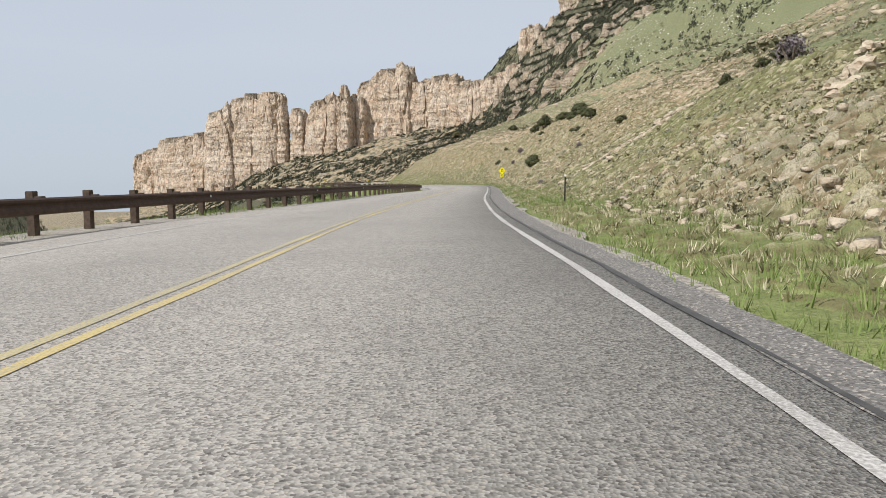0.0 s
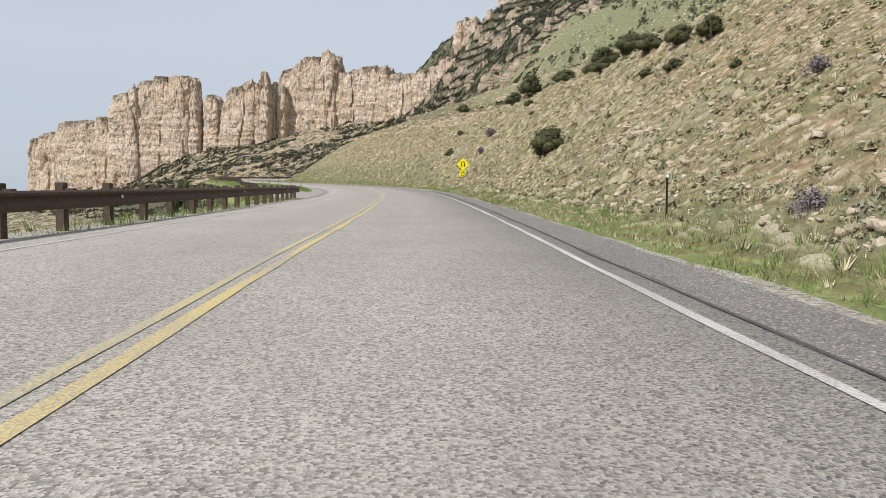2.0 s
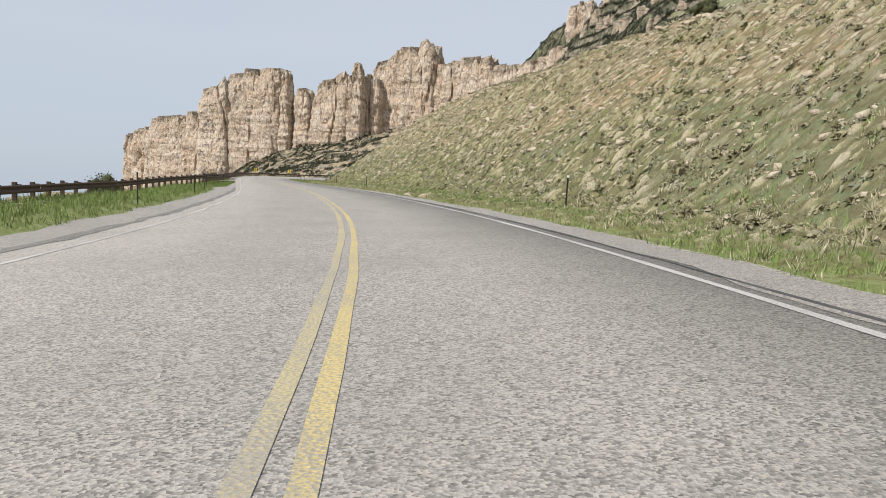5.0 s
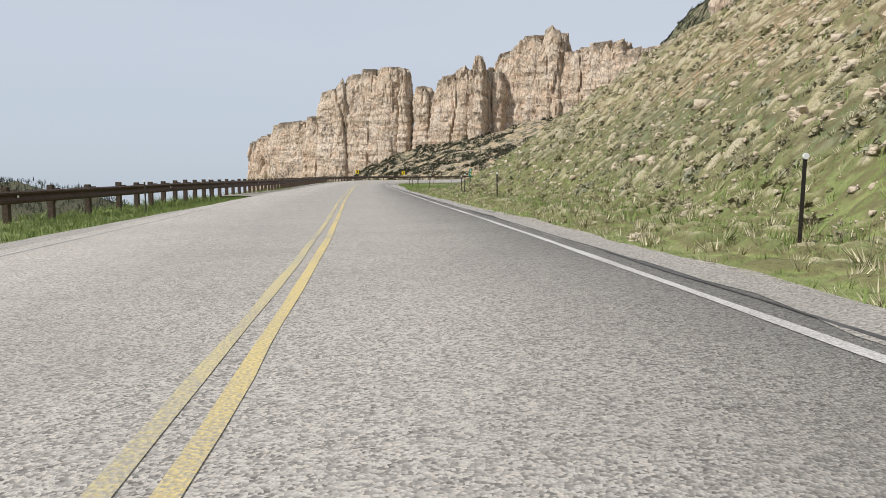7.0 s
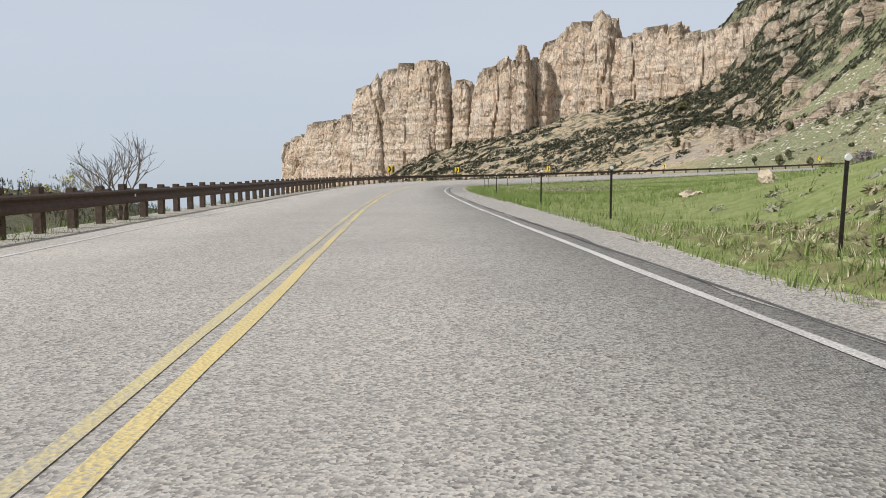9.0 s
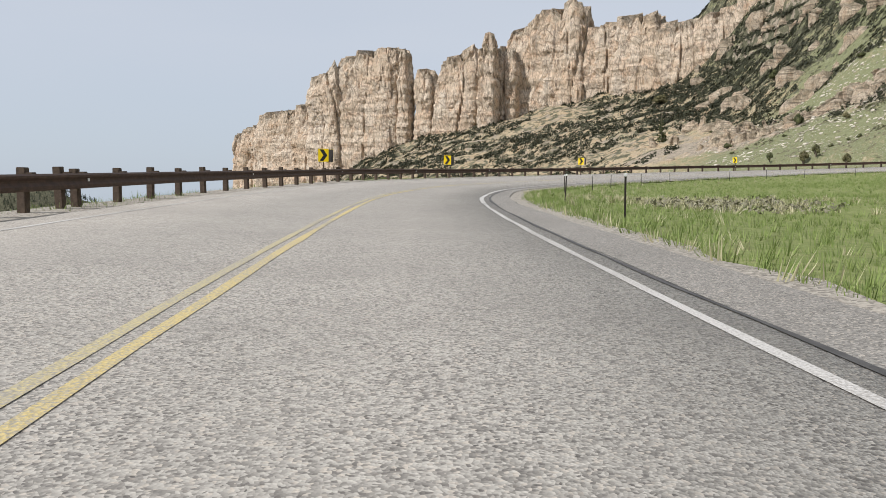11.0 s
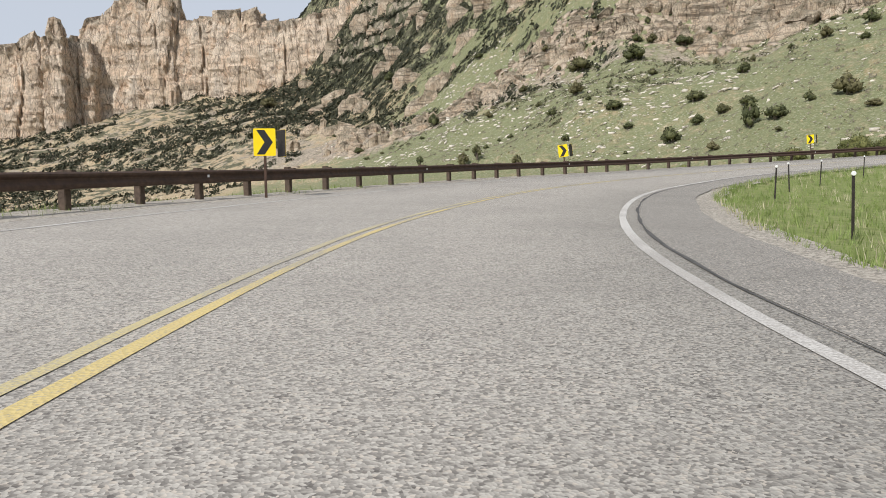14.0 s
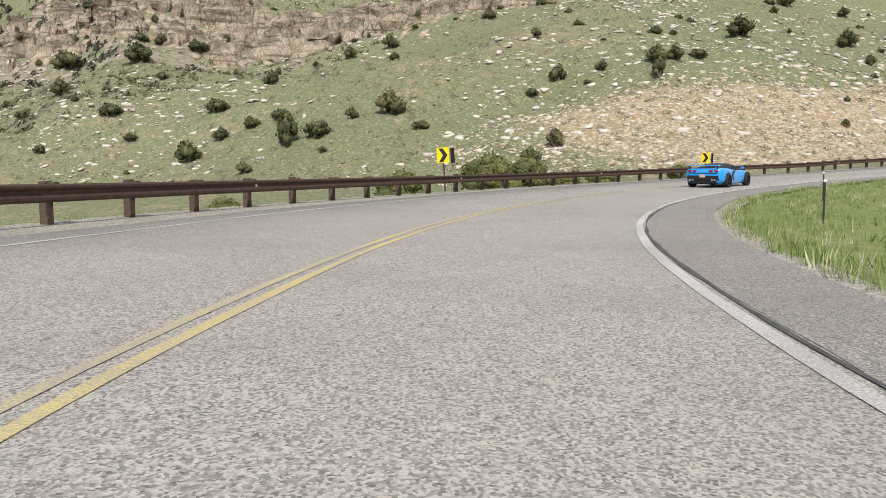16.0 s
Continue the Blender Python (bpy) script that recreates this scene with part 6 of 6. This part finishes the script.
        # rear lamps, two a side
        for k, (lx, lw) in enumerate(((0.70, 0.24), (0.42, 0.20))):
            bm = bmesh.new()
            slab(bm, [(-lw / 2, 0.045), (lw / 2 - 0.03, 0.045), (lw / 2, 0.0), (lw / 2 - 0.05, -0.045), (-lw / 2 + 0.04, -0.045)], 0.04)
            lamp = part("tail_lamp", bm, LAMP_RED, car, "red tail lamp")
            lamp.matrix_basis = pose(x * lx, -2.325 + 0.03 * k * -1, 0.845, 0, 0, 0) @ Matrix.Diagonal((x, 1, 1, 1))
        # exhausts
        for q in (0.50, 0.64):
            bm = bmesh.new()
            tube(bm, (x * q, -2.36, 0.40), (x * q, -2.20, 0.40), 0.05, 0.05, 12)
            part("exhaust", bm, GALV, car, "bright exhaust tip")
        # wing posts
        bm = bmesh.new()
        slab(bm, [(-2.28, 0.96), (-2.10, 0.97), (-2.16, 1.10), (-2.30, 1.10)], 0.03)
        w = part("wing_post", bm, TRIM, car)
        w.matrix_basis = pose(x * 0.72, 0, 0, 0, 0, 90)
        # headlamps
        bm = bmesh.new()
        box(bm, pose(x * 0.68, 1.86, 0.68, -28, 0, x * 24), (0.12, 0.40, 0.06), 0.02)
        part("headlamp", bm, GLASS_DARK, car, "slim headlamp")
        # seat behind the screen
        bm = bmesh.new()
        box(bm, pose(x * 0.36, -0.42, 1.0, 10), (0.30, 0.12, 0.34), 0.05)
        part("seat", bm, TRIM, car, "black seat back")
    bm = bmesh.new()
    slab(bm, [(-0.86, 1.10), (-0.80, 1.145), (0.80, 1.145), (0.86, 1.10), (0.72, 1.115), (-0.72, 1.115)], 0.26, 0, -2.42)
    part("rear_wing", bm, paint, car)
    bm = bmesh.new()
    box(bm, pose(0, -2.27, 0.50), (1.62, 0.16, 0.24), 0.03)
    box(bm, pose(0, -2.22, 0.30), (1.30, 0.24, 0.16), 0.03)
    for k in range(-2, 3):
        box(bm, pose(k * 0.2, -2.30, 0.28), (0.02, 0.16, 0.18), 0.004)
    part("diffuser", bm, TRIM, car, "black rear diffuser")
    bm = bmesh.new()
    box(bm, pose(0, -2.355, 0.60), (0.31, 0.02, 0.155), 0.006)
    part("number_plate", bm, PLATE, car, "pale plate")
    bm = bmesh.new()
    for k in range(4):
        box(bm, pose(0, -1.62 - 0.12 * k, 1.022 - 0.004 * k, -4), (0.9, 0.045, 0.02), 0.006)
    part("engine_vent", bm, TRIM, car, "black engine cover slats")
    bm = bmesh.new()
    box(bm, pose(0, -2.315, 0.74), (1.5, 0.03, 0.035), 0.008)
    part("bumper_line", bm, TRIM, car)
    car.matrix_basis = m
    return tagged(car, label, "car", "cars driving ahead")


def on_road(s, v):
    p = at(s, v)
    g = math.degrees(math.atan(float(road_z(s + 1, v) - road_z(s - 1, v)) / 2))
    return pose(p.x, p.y, p.z, 0, 0, heading(s)) @ pose(0, 0, 0, g, math.degrees(math.atan(float(bank(s)))), 0)


build_car(CAR_BLUE, "bright blue low sports car with a black roof and rear wing", on_road(548, 1.75))
build_car(CAR_BLACK, "black low sports car on the bend", on_road(584, 1.7))


# ---- bare shrubs and trees beyond the rail ----
def branch(bm, rng, a, d, length, r, depth):
    b = a + d * length
    tube(bm, a, b, r, r * 0.62, 5)
    if depth == 0:
        return [b]
    tips = []
    for _ in range(rng.choice([2, 3, 3])):
        q = (d + Vector((rng.gauss(0, 0.42), rng.gauss(0, 0.42), rng.gauss(0.12, 0.25)))).normalized()
        tips += branch(bm, rng, a + d * length * rng.uniform(0.55, 1.0), q, length * rng.uniform(0.6, 0.85), r * 0.6, depth - 1)
    return tips


def build_bare_tree(x, y, top, seed, leaves, label):
    rng = random.Random(seed)
    tree = new("bare_tree")
    z = ground_z(x, y)
    bm = bmesh.new()
    h = top - z
    tips = []
    for k in range(4):
        d = Vector((rng.gauss(0, 0.22), rng.gauss(0, 0.22), 1)).normalized()
        tips += branch(bm, rng, Vector((rng.uniform(-0.2, 0.2), rng.uniform(-0.2, 0.2), -0.3)), d, h * 0.38, 0.035, 4)
    part("trunk", bm, BARK, tree)
    if leaves:
        bm = bmesh.new()
        for p in tips:
            if rng.random() < 0.6:
                leaf_clump(bm, p, 0.12, 5, 0.05, rng)
        part("crown", bm, SPRING_LEAF, tree, "sparse yellow-green buds")
    tree.matrix_basis = pose(x, y, z)
    return tagged(tree, label, "tree")


build_bare_tree(-37.2, 270.0, 2.5, 3, False, "leafless grey shrub beyond the guardrail")
build_bare_tree(-39.6, 271.0, 1.5, 8, True, "small tree with sparse spring buds beyond the rail")


def build_conifer(x, y, height, seed, label):
    """A thin pine: a tapered trunk with whorls of boughs."""
    rng = random.Random(seed)
    tree = new("pine_tree")
    bm = bmesh.new()
    tube(bm, (0, 0, -0.5), (0, 0, height), height * 0.02, height * 0.004, 7)
    part("trunk", bm, BARK, tree)
    bm = bmesh.new()
    for k in range(16):
        h = height * (0.12 + 0.86 * k / 16)
        r = height * 0.17 * (1 - k / 17) * rng.uniform(0.7, 1.15)
        for j in range(7):
            a = rng.uniform(0, 6.28)
            leaf_clump(bm, (math.cos(a) * r * 0.62, math.sin(a) * r * 0.62, h - r * 0.12), r * 0.42, 9, r * 0.26, rng, 0.5)
    part("crown", bm, JUNIPER, tree)
    tree.matrix_basis = pose(x, y, ground_z(x, y) - 0.3)
    return tagged(tree, label, "tree")


build_conifer(2, 742, 18, 2, "tall dark pine standing on the talus slope")
build_conifer(52, 985, 11, 4, "lone dark pine on the ridge")
build_conifer(72, 965, 12, 5, "lone dark pine on the ridge")
for k, (x, y, h) in enumerate([(-440, 1255, 9), (-428, 1250, 11), (-415, 1242, 8), (-196, 1085, 13), (-188, 1082, 10), (-402, 1238, 10)]):
    build_conifer(x, y, h + 16, 30 + k, "small dark pine on the cliff top")
valley_tree = build_bush("valley_tree", 77, 9.0, 6.5, BANK_LEAF, "dark leafy tree rising from below the guardrail", "tree", "", n=220, size=0.022, lobes=14)
valley_tree.matrix_basis = pose(-39, 233, ground_z(-39, 233) - 0.1)
for k, (x, y, q) in enumerate([(14.5, 424.5, 1.5), (19.5, 421.8, 1.7), (22.5, 421.0, 1.5), (33, 424, 1.3), (48, 428, 1.6), (58, 424, 1.5), (2, 424, 0.8), (-12, 418, 0.7)]):
    put(ROADSIDE, random.Random(50 + k), x, y, q)


# ---- pale boulders in the meadow ----
def build_boulder(x, y, size, seed):
    bm = bmesh.new()
    bmesh.ops.create_icosphere(bm, subdivisions=3, radius=1.0)
    for v in bm.verts:
        q = 1 + 0.55 * noise.fractal(v.co * 0.9 + Vector((seed, 0, 0)), 1.0, 2.0, 4)
        # flat broken faces
        q *= 0.8 + 0.35 * noise.cell(v.co * 1.6 + Vector((seed, 3, 0)))
        v.co = Vector((v.co.x * size[0], v.co.y * size[1], v.co.z * size[2])) * q
    ob = part("boulder", bm, STONE)
    ob.matrix_basis = pose(x, y, ground_z(x, y) + size[2] * 0.15, 0, 0, seed * 40)
    return tagged(ob, "pale limestone boulder lying in the grass", "boulder", "boulders in the meadow")


for k, (s, v, size) in enumerate([(370.5, 10.5, (0.5, 0.3, 0.2)), (369, 12.2, (0.45, 0.35, 0.36)), (366, 15.5, (0.9, 0.35, 0.3)), (146, 7.0, (0.45, 0.3, 0.2))]):
    p = at(s, v)
    build_boulder(p.x, p.y, size, k + 1)

# fractured ledges in the cut beside the road
for k, (x, y, w) in enumerate([(16.6, 30.6, 1.0), (15.0, 29.0, 0.7), (13.4, 25.6, 0.7), (18.6, 33.6, 0.9), (16.4, 27.4, 0.9), (17.8, 29.4, 0.8), (2.4, 210, 0.6), (4.4, 197, 0.5), (5.2, 202.4, 0.45), (-5.6, 222, 0.4), (-4.8, 219.6, 0.5), (13.6, 97, 0.5), (12.6, 91, 0.5), (15.2, 163.5, 0.7), (13.6, 172, 0.6), (-1.1, 186.8, 0.25), (-1.9, 188.4, 0.25), (-9.4, 215.8, 0.2)]):
    rock = build_boulder(x, y, (w, w * 0.7, w * 0.55), k + 11)
    tagged(rock, "pale buff boulder half sunk in the stony bank", "boulder", "boulders on the bank")
